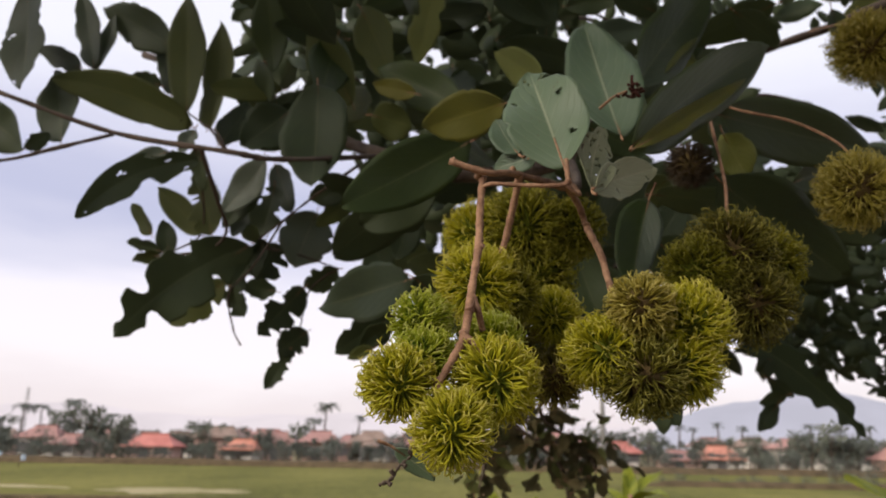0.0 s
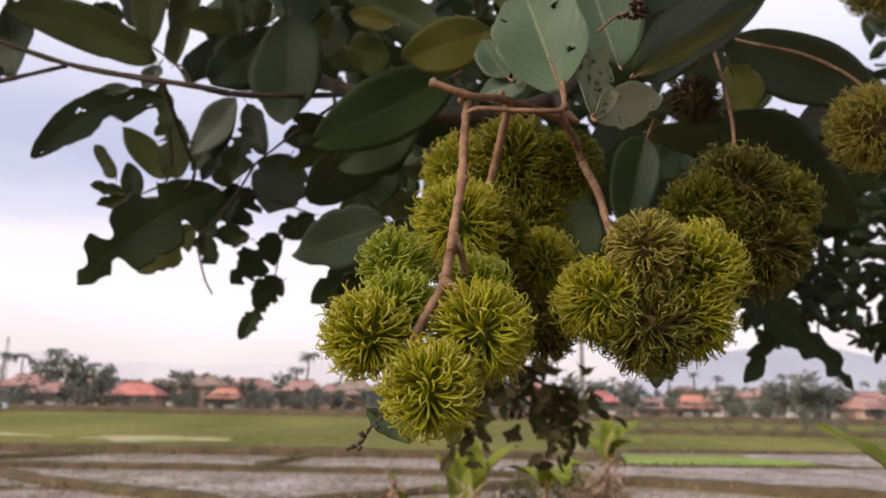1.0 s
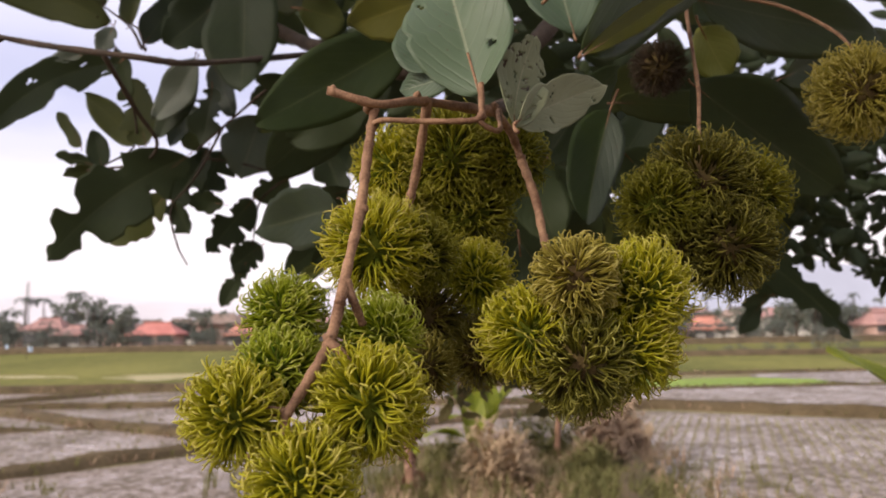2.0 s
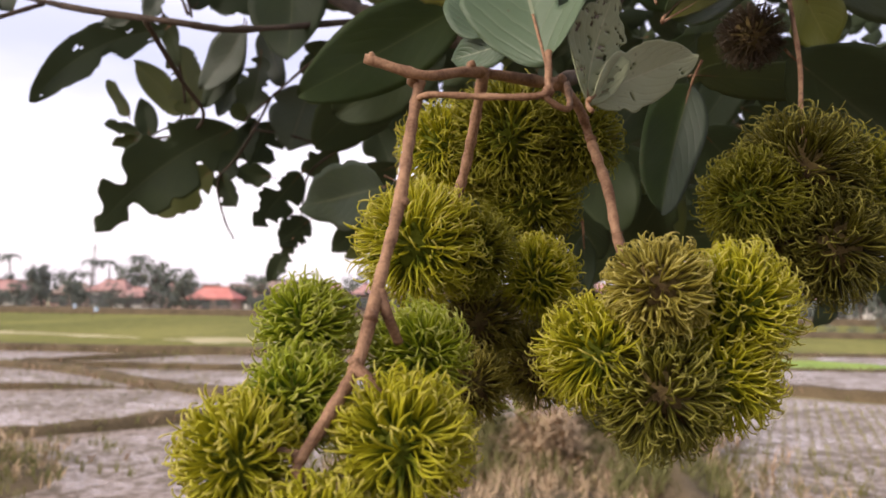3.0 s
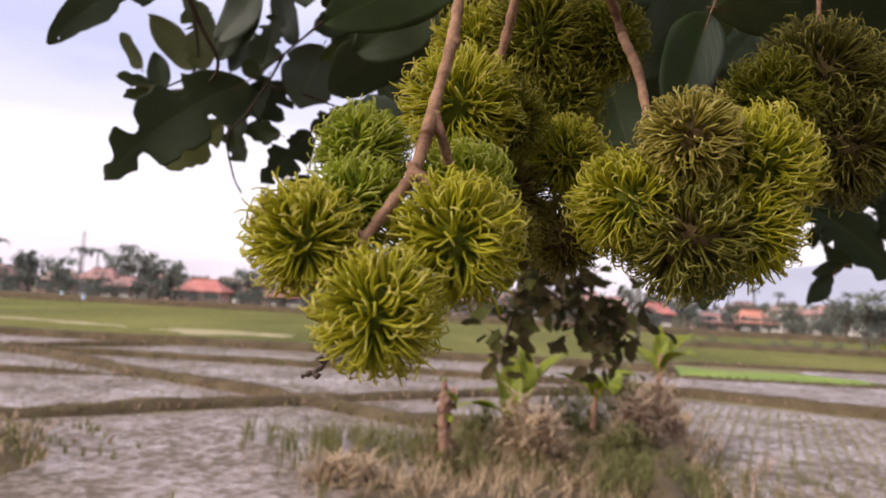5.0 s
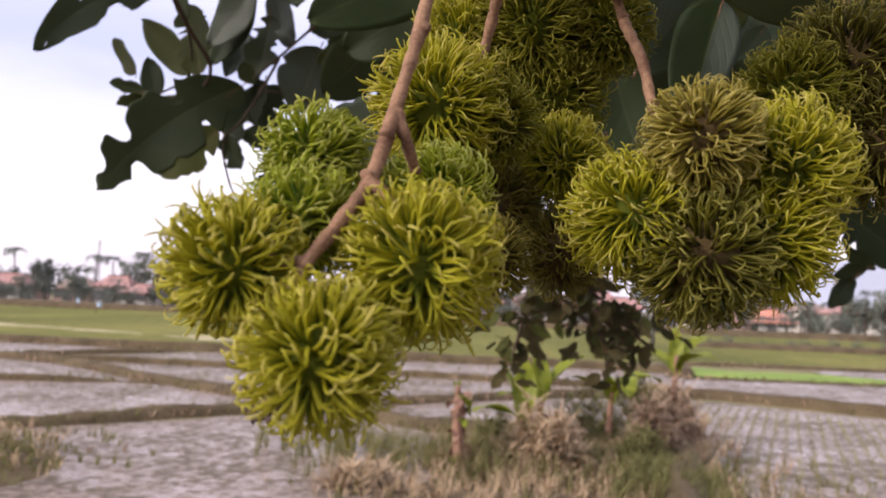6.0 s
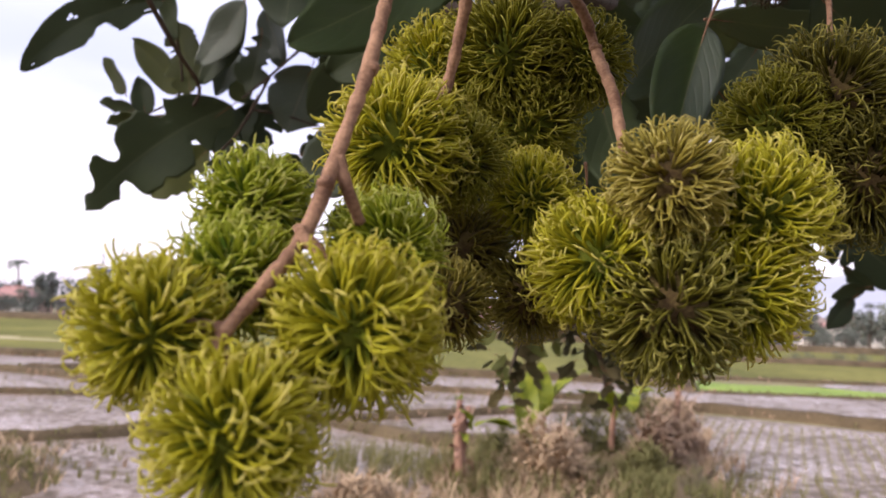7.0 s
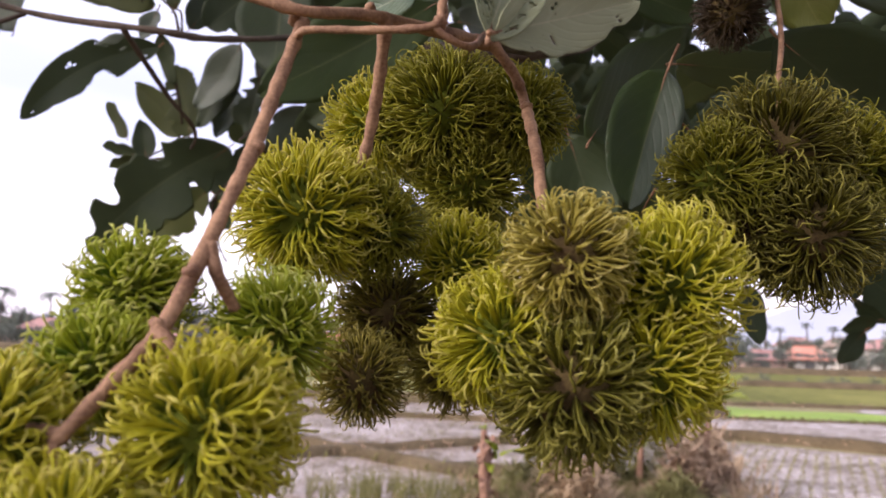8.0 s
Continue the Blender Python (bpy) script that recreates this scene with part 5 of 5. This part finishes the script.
leaf((-0.453, 1.550, 2.346), (-0.569, 1.580, 2.266), 0.078, "olive", rag=0.3, bites=3)
leaf((-0.440, 1.550, 2.337), (-0.407, 1.550, 2.275), 0.061, "dark", rag=0.6)
leaf((-0.385, 1.580, 2.445), (-0.469, 1.600, 2.321), 0.072, "dark", rag=0.4, bites=3)
leaf((-0.509, 1.550, 2.448), (-0.626, 1.580, 2.557), 0.061, "olive", tilt=0.1)
leaf((-0.480, 1.520, 2.440), (-0.532, 1.550, 2.580), 0.089, "olive", rag=0.4, bites=3, tilt=0.0)
leaf((-0.367, 1.450, 2.575), (-0.437, 1.470, 2.438), 0.068, "dark", tilt=0.3, bend=0.4)
leaf((-0.412, 1.550, 2.528), (-0.445, 1.550, 2.442), 0.063, "grey", rag=0.3)
leaf((-0.460, 1.600, 2.551), (-0.408, 1.600, 2.444), 0.077, "olive", rag=0.3)
leaf((-0.359, 1.520, 2.543), (-0.381, 1.530, 2.437), 0.082, "dark", rag=0.7, bites=3)
leaf((-0.369, 1.550, 2.602), (-0.327, 1.550, 2.497), 0.061, "grey", rag=0.3)
leaf((-0.275, 1.550, 2.497), (-0.314, 1.550, 2.379), 0.114, "grey", rag=0.3, tilt=-0.3)
leaf((-0.366, 1.600, 2.444), (-0.401, 1.600, 2.358), 0.087, "dark", rag=0.5, bites=3)
leaf((-0.360, 1.600, 2.339), (-0.430, 1.600, 2.350), 0.049, "dark", rag=0.4)
leaf((-0.297, 1.580, 2.343), (-0.387, 1.600, 2.246), 0.077, "dark", rag=0.5, bites=3)
leaf((-0.229, 1.580, 2.382), (-0.299, 1.600, 2.347), 0.063, "dark", rag=0.5)
leaf((-0.301, 1.660, 2.264), (-0.366, 1.680, 2.222), 0.068, "dark", rag=0.8)
leaf((-0.341, 1.680, 2.224), (-0.392, 1.700, 2.144), 0.045, "dark", rag=0.5, holes=2, bites=3)
leaf((-0.616, 1.550, 2.447), (-0.673, 1.570, 2.518), 0.046, "olive")
leaf((-0.590, 1.550, 2.409), (-0.668, 1.560, 2.435), 0.040, "dark", rag=0.4)
leaf((-0.575, 1.550, 2.404), (-0.597, 1.560, 2.480), 0.043, "dark")
leaf((-0.591, 1.550, 2.402), (-0.653, 1.560, 2.394), 0.034, "olive", rag=0.3)
leaf((-0.193, 1.450, 2.515), (-0.278, 1.480, 2.503), 0.052, "dark", rag=0.3)
leaf((-0.189, 1.500, 2.513), (-0.265, 1.500, 2.453), 0.047, "olive")
leaf((-0.028, 1.150, 2.413), (-0.172, 1.200, 2.316), 0.112, "dark", rag=0.15, tilt=-0.6)
leaf((-0.069, 1.250, 2.296), (-0.192, 1.300, 2.265), 0.068, "dark", rag=0.1, tilt=-0.5)
leaf((-0.071, 1.300, 2.271), (-0.184, 1.350, 2.252), 0.035, "grey")
leaf((-0.092, 1.400, 2.259), (-0.199, 1.420, 2.191), 0.065, "dark", rag=0.3, holes=2)
leaf((-0.095, 1.400, 2.241), (-0.151, 1.420, 2.206), 0.050, "dark")
leaf((-0.128, 1.400, 2.198), (-0.173, 1.400, 2.179), 0.024, "olive")
leaf((-0.148, 1.500, 2.419), (-0.112, 1.500, 2.328), 0.071, "dark", rag=0.3)
leaf((-0.065, 1.400, 2.447), (-0.093, 1.400, 2.360), 0.066, "dark")
leaf((0.101, 0.575, 2.222), (0.082, 0.625, 2.323), 0.063, "teal", bend=-0.2, fold=0.3, rag=0.12, holes=7, bites=[(0.87, -1, 0.028, 0.6), (0.42, 1, 0.03, 0.1)], petiole=0.016, tilt=0.0)
leaf((0.187, 0.775, 2.334), (0.168, 0.850, 2.503), 0.082, "teal", fold=0.3, rag=0.12, tilt=0.0)
leaf((0.180, 0.700, 2.291), (0.380, 0.860, 2.484), 0.071, "top", fold=0.25, tilt=0.3, bend=0.3)
leaf((0.181, 0.695, 2.287), (0.326, 0.800, 2.409), 0.020, "lemon", fold=0.3, tilt=-0.5, bend=0.2)
leaf((0.225, 0.850, 2.428), (0.348, 0.950, 2.615), 0.077, "top", bend=0.3, tilt=0.2)
leaf((0.236, 0.860, 2.435), (0.358, 0.960, 2.594), 0.022, "olive", tilt=-0.4)
leaf((0.076, 0.860, 2.410), (-0.021, 0.940, 2.414), 0.060, "lemon", bend=0.4, tilt=0.0)
leaf((0.226, 0.830, 2.285), (0.194, 0.790, 2.178), 0.063, "curl", fold=0.2, curled=0.7, bend=0.35, tilt=-0.15, petiole=0.02)
leaf((0.178, 0.920, 2.260), (0.263, 0.960, 2.368), 0.067, "top", bend=0.5, tilt=0.2)
leaf((0.238, 0.860, 2.301), (0.377, 0.920, 2.309), 0.037, "olive", tilt=0.0, bend=0.3)
leaf((0.319, 0.980, 2.361), (0.494, 1.050, 2.286), 0.097, "dark", tilt=0.1, bend=0.4)
leaf((0.263, 0.950, 2.276), (0.317, 0.980, 2.228), 0.063, "dark")
leaf((0.205, 0.980, 2.228), (0.252, 1.000, 2.180), 0.065, "olive")
leaf((0.382, 1.000, 2.462), (0.576, 1.080, 2.451), 0.076, "dark", tilt=0.1)
leaf((0.454, 1.000, 2.367), (0.639, 1.080, 2.443), 0.062, "top", tilt=0.0)
leaf((0.462, 1.050, 2.381), (0.618, 1.100, 2.325), 0.091, "dark", tilt=0.1)
leaf((0.443, 1.100, 2.684), (0.529, 1.150, 2.655), 0.047, "dark", rag=0.4)
leaf((0.596, 1.600, 2.256), (0.822, 1.600, 2.064), 0.076, "dark", rag=0.3, bend=0.1, tilt=0.0, sweep=0.05, bites=8)
leaf((0.650, 1.700, 2.260), (0.786, 1.700, 2.169), 0.087, "dark", rag=0.5, bites=3)
leaf((0.697, 1.700, 2.130), (0.652, 1.700, 2.073), 0.042, "dark", rag=0.2)
leaf((0.718, 1.700, 2.150), (0.659, 1.700, 2.131), 0.035, "dark")
leaf((0.682, 1.700, 2.184), (0.733, 1.700, 2.145), 0.037, "dark", rag=0.4)
leaf((0.372, 1.200, 2.165), (0.385, 1.200, 2.098), 0.034, "dark")
leaf((0.257, 0.950, 2.094), (0.276, 0.950, 2.056), 0.032, "dark", tilt=0.0)

# the crown: leaf sprays behind and above the fruit
c_rnd = random.Random(77)


def underside(a):
    """The crown's lowest rise for a heading, both as slopes from the fruit."""
    pts = ((-0.36, 0.47), (-0.25, 0.43), (-0.15, 0.34), (-0.06, 0.23), (0.03, 0.14), (0.1, 0.12), (0.3, 0.12), (0.45, 0.12), (0.58, 0.05), (1.4, 0.02))
    for (a0, e0), (a1, e1) in zip(pts, pts[1:]):
        if a <= a1:
            return e0 + (e1 - e0) * max(0.0, (a - a0) / (a1 - a0))
    return pts[-1][1]


def crown_spot(y0, y1, a0, a1, top):
    while True:
        y = c_rnd.uniform(y0, y1)
        a = c_rnd.uniform(a0, a1)
        e = c_rnd.uniform(0.0, top)
        if e < underside(a) + 0.02 * (y - 1):
            continue
        w = 0.07 / y
        if y < 2 and a > 0.4 and e < 0.3:
            continue
        if a > 0.3 and e > 0.33 and c_rnd.random() < 0.55:
            continue
        if 0.42 - w < a < 0.57 + w and 0.43 - w < e < 0.59 + w:
            continue
        return Vector((0.05 + a * (y - 0.12), y, 2.04 + e * (y - 0.12)))


for k in range(140):
    p = crown_spot(1.25, 1.9, -0.36, 0.72, 0.72)
    d = Vector((c_rnd.gauss(0, 1), c_rnd.gauss(0, 0.6), c_rnd.gauss(-0.25, 0.7))).normalized() * c_rnd.uniform(0.10, 0.18)
    leaf(tuple(p), tuple(p + d), d.length * c_rnd.uniform(0.42, 0.55), c_rnd.choice(("dark", "dark", "dark", "top", "olive")), bend=c_rnd.uniform(0.1, 0.6), tilt=c_rnd.uniform(-0.7, 0.7), rag=c_rnd.choice((0, 0, 0.2)))

verts, faces, uvs, mats = [], [], [], []
# Leaves 2760 to 7199 are added out of view to shade crown and fruit.
for k in range(8300):
    if k < 2500:
        p = crown_spot(1.9, 4.4, -0.33, 0.8, 0.8)
    elif k < 2760:
        p = crown_spot(2.4, 4.2, 0.36, 0.95, 0.5)
    elif k < 4300:
        p = Vector((c_rnd.uniform(-1.0, 4.5), c_rnd.uniform(0.8, 4.8), 0))
        p.z = 2.04 + (p.y - 0.12) * 0.74 + c_rnd.uniform(0, 1.5)
    elif k < 5700:
        p = Vector((c_rnd.uniform(-0.5, 4.0), c_rnd.uniform(-1.8, 0.9), c_rnd.uniform(2.95, 3.6)))
    elif k < 6400:
        p = Vector((c_rnd.uniform(0.15, 1.7), c_rnd.uniform(-0.3, 1.0), c_rnd.uniform(2.8, 3.3)))
    elif k < 7200:
        p = Vector((c_rnd.uniform(-1.7, -0.3), c_rnd.uniform(0.0, 1.3), c_rnd.uniform(3.1, 3.8)))
    else:
        y, a = c_rnd.uniform(2.1, 3.4), c_rnd.uniform(0.38, 0.86)
        e = c_rnd.uniform(0.115 - 0.28 * max(0.0, a - 0.44), 0.30)
        p = Vector((0.05 + a * (y - 0.12), y, 2.04 + e * (y - 0.12)))
    d = Vector((c_rnd.gauss(0, 1), c_rnd.gauss(0, 0.8), c_rnd.gauss(-0.3, 0.7))).normalized() * (c_rnd.uniform(0.06, 0.12) if 2500 <= k < 2760 else c_rnd.uniform(0.09, 0.17) if k < 7200 else c_rnd.uniform(0.05, 0.10))
    turn = aim(p, p + d, c_rnd.uniform(-0.9, 0.9))
    v, f, m, u = leaf_grid(d.length, d.length * c_rnd.uniform(0.42, 0.55), c_rnd.uniform(0.1, 0.7), 0.2, 0.0, 0, 1000 + k, 4, 1, 0.03)
    if k < 2500 and p.x - 0.05 > 0.40 * (p.y - 0.12) and p.z - 2.04 < 0.27 * (p.y - 0.12):
        continue
    if k < 2500 and k % 10 < 3 and p.z - 2.04 > 0.36 * (p.y - 0.12):
        continue
    n = len(verts)
    verts += [turn @ q + p - TREE.location for q in v]
    faces += [tuple(i + n for i in q) for q in f]
    uvs += u
    mats += m
crown = link_mesh("foliage", verts, faces, [LEAF_UNDER, LEAF_TOP], TREE, "dense dark leaves of the crown, with unseen ones added for shade", uvs, mats)
crown["kind"] = "stuff"
for k in range(26):
    p = crown_spot(2.2, 3.8, -0.25, 0.9, 0.8)
    q = p + Vector((c_rnd.uniform(0.1, 0.5), c_rnd.uniform(0.1, 0.6), c_rnd.uniform(-0.1, 0.3)))
    limb("twig", [tuple(p), tuple(p.lerp(q, 0.5) + Vector((0, 0, 0.04))), tuple(q)], 0.004, 0.009, sides=6)


# a low dark shoot hanging under the crown
def low_shoot(points, count, spread, seed):
    rnd = random.Random(seed)
    limb("twig", points, 0.010, 0.003, sides=7)
    line = smooth_line(points, 10)
    for k in range(count):
        p = line[rnd.randint(len(line) // 2 - 4, len(line) - 1)] + Vector((rnd.gauss(0, spread), rnd.gauss(0, spread), rnd.gauss(0, spread * 0.8)))
        d = Vector((rnd.gauss(0, 1), rnd.gauss(0, 0.6), rnd.gauss(-0.6, 0.6))).normalized() * rnd.uniform(0.035, 0.072)
        leaf(tuple(p), tuple(p + d), d.length * rnd.uniform(0.45, 0.6), rnd.choice(("brown", "brown", "brown", "olive")), bend=rnd.uniform(0.2, 1.2), tilt=rnd.uniform(-1, 1), rag=rnd.choice((0.3, 0.7)))


low_shoot([(0.9, 2.5, 2.9), (0.4, 2.5, 2.5), (0.182, 2.4, 2.167), (0.249, 2.4, 2.057), (0.33, 2.4, 1.981), (0.347, 2.4, 1.887)], 76, 0.045, 1)
low_shoot([(0.4, 2.5, 2.5), (0.182, 2.4, 2.167), (0.122, 2.4, 2.052), (0.10, 2.4, 1.971), (0.086, 2.4, 1.914)], 48, 0.04, 2)
low_shoot([(0.249, 2.4, 2.057), (0.36, 2.4, 2.04), (0.407, 2.4, 2.016), (0.439, 2.4, 1.97)], 40, 0.045, 3)
low_shoot([(0.4, 2.5, 2.5), (0.30, 2.42, 2.25), (0.27, 2.4, 2.14), (0.33, 2.4, 2.08), (0.40, 2.4, 2.03)], 44, 0.05, 4)

low_shoot([(0.55, 2.5, 2.75), (0.288, 2.400, 2.348), (0.237, 2.400, 2.228), (0.196, 2.400, 2.143), (0.188, 2.400, 2.059)], 64, 0.05, 5)

# ---- fruits ----
LIME, SHADED_OLIVE, TAN = "yellow-green hairy young rambutan in the hanging bunch", "hairy rambutan under the leaves, shade painted in as dark olive", "tan-haired young rambutan in the hanging bunch"
GREEN, BROWN = "fresh green hairy rambutan behind the bunch", "brownish hairy rambutan in the shade"
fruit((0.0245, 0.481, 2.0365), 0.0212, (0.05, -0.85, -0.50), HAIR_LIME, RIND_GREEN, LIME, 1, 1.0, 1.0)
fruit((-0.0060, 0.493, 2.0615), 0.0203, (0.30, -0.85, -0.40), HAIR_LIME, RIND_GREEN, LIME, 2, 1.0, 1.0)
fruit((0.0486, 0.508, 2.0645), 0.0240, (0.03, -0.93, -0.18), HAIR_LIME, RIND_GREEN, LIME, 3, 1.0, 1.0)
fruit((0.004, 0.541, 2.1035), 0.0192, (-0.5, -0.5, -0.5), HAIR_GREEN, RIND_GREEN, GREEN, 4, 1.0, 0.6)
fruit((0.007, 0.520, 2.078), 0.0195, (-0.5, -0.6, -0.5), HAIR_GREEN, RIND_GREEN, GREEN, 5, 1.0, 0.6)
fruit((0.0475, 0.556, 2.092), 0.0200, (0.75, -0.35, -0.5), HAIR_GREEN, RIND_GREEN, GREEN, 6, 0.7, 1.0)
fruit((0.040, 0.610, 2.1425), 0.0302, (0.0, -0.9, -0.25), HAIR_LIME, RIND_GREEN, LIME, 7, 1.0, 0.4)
fruit((0.064, 0.628, 2.140), 0.0233, (0.85, -0.4, -0.2), HAIR_SHADED_OLIVE, RIND_GREEN, LIME, 8, 1.0, 0.30)
fruit((0.084, 0.715, 2.217), 0.0380, (0.05, -0.9, -0.2), HAIR_SHADED_OLIVE, RIND_GREEN, SHADED_OLIVE, 9, 1.0, 0.40)
fruit((0.098, 0.720, 2.180), 0.0316, (0.1, -0.7, -0.7), HAIR_SHADED_OLIVE, RIND_GREEN, SHADED_OLIVE, 10, 1.0, 0.30)
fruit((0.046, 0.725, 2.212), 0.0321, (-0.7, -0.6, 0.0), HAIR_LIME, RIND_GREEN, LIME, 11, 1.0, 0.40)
fruit((0.126, 0.712, 2.216), 0.0276, (0.75, -0.5, 0.0), HAIR_SHADED_OLIVE, RIND_GREEN, SHADED_OLIVE, 12, 1.0, 0.30)
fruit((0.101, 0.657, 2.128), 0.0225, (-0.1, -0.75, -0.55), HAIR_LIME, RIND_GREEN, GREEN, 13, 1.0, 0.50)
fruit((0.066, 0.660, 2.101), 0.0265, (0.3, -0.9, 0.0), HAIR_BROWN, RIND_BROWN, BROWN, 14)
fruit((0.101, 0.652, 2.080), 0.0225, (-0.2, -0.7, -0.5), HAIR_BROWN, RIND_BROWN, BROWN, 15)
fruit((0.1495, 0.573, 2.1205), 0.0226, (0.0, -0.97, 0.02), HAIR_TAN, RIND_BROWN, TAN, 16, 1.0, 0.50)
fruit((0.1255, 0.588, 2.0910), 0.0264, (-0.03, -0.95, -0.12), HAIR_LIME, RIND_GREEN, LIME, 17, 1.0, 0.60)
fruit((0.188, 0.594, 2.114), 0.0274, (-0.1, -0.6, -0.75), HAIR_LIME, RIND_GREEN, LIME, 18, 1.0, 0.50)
fruit((0.1510, 0.578, 2.0745), 0.0270, (0.02, -0.95, 0.0), HAIR_TIPPED, RIND_BROWN, SHADED_OLIVE, 19, 1.0, 0.5)
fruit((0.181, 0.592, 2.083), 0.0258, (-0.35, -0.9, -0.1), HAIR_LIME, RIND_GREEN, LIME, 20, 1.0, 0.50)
fruit((0.264, 0.720, 2.193), 0.0409, (-0.1, -0.95, 0.1), HAIR_DEEP_SHADE, RIND_BROWN, SHADED_OLIVE, 21, 1.0, 0.40)
fruit((0.233, 0.708, 2.178), 0.0308, (-0.6, -0.7, -0.2), HAIR_SHADED_OLIVE, RIND_GREEN, SHADED_OLIVE, 22, 1.0, 0.40)
fruit((0.298, 0.730, 2.190), 0.0333, (0.6, -0.6, 0.0), HAIR_SHADED_OLIVE, RIND_GREEN, SHADED_OLIVE, 23, 1.0, 0.40)
fruit((0.276, 0.708, 2.149), 0.0344, (0.05, -0.9, -0.1), HAIR_DEEP_SHADE, RIND_BROWN, SHADED_OLIVE, 24, 1.0, 0.40)
fruit((0.248, 0.715, 2.156), 0.0290, (-0.3, -0.7, -0.5), HAIR_DEEP_SHADE, RIND_BROWN, BROWN, 25, 1.0, 0.30)
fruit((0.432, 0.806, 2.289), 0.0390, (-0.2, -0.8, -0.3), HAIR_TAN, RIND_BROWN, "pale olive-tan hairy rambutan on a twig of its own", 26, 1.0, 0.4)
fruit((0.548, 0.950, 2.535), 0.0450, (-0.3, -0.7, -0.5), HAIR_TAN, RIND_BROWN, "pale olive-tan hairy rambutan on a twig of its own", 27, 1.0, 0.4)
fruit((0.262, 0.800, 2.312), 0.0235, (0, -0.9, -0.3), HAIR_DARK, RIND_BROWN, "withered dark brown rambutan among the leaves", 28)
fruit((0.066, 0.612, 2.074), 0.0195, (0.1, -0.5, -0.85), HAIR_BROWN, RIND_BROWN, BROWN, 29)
fruit((0.156, 0.618, 2.096), 0.0235, (0.0, -0.95, -0.1), HAIR_SHADED_OLIVE, RIND_BROWN, BROWN, 30)
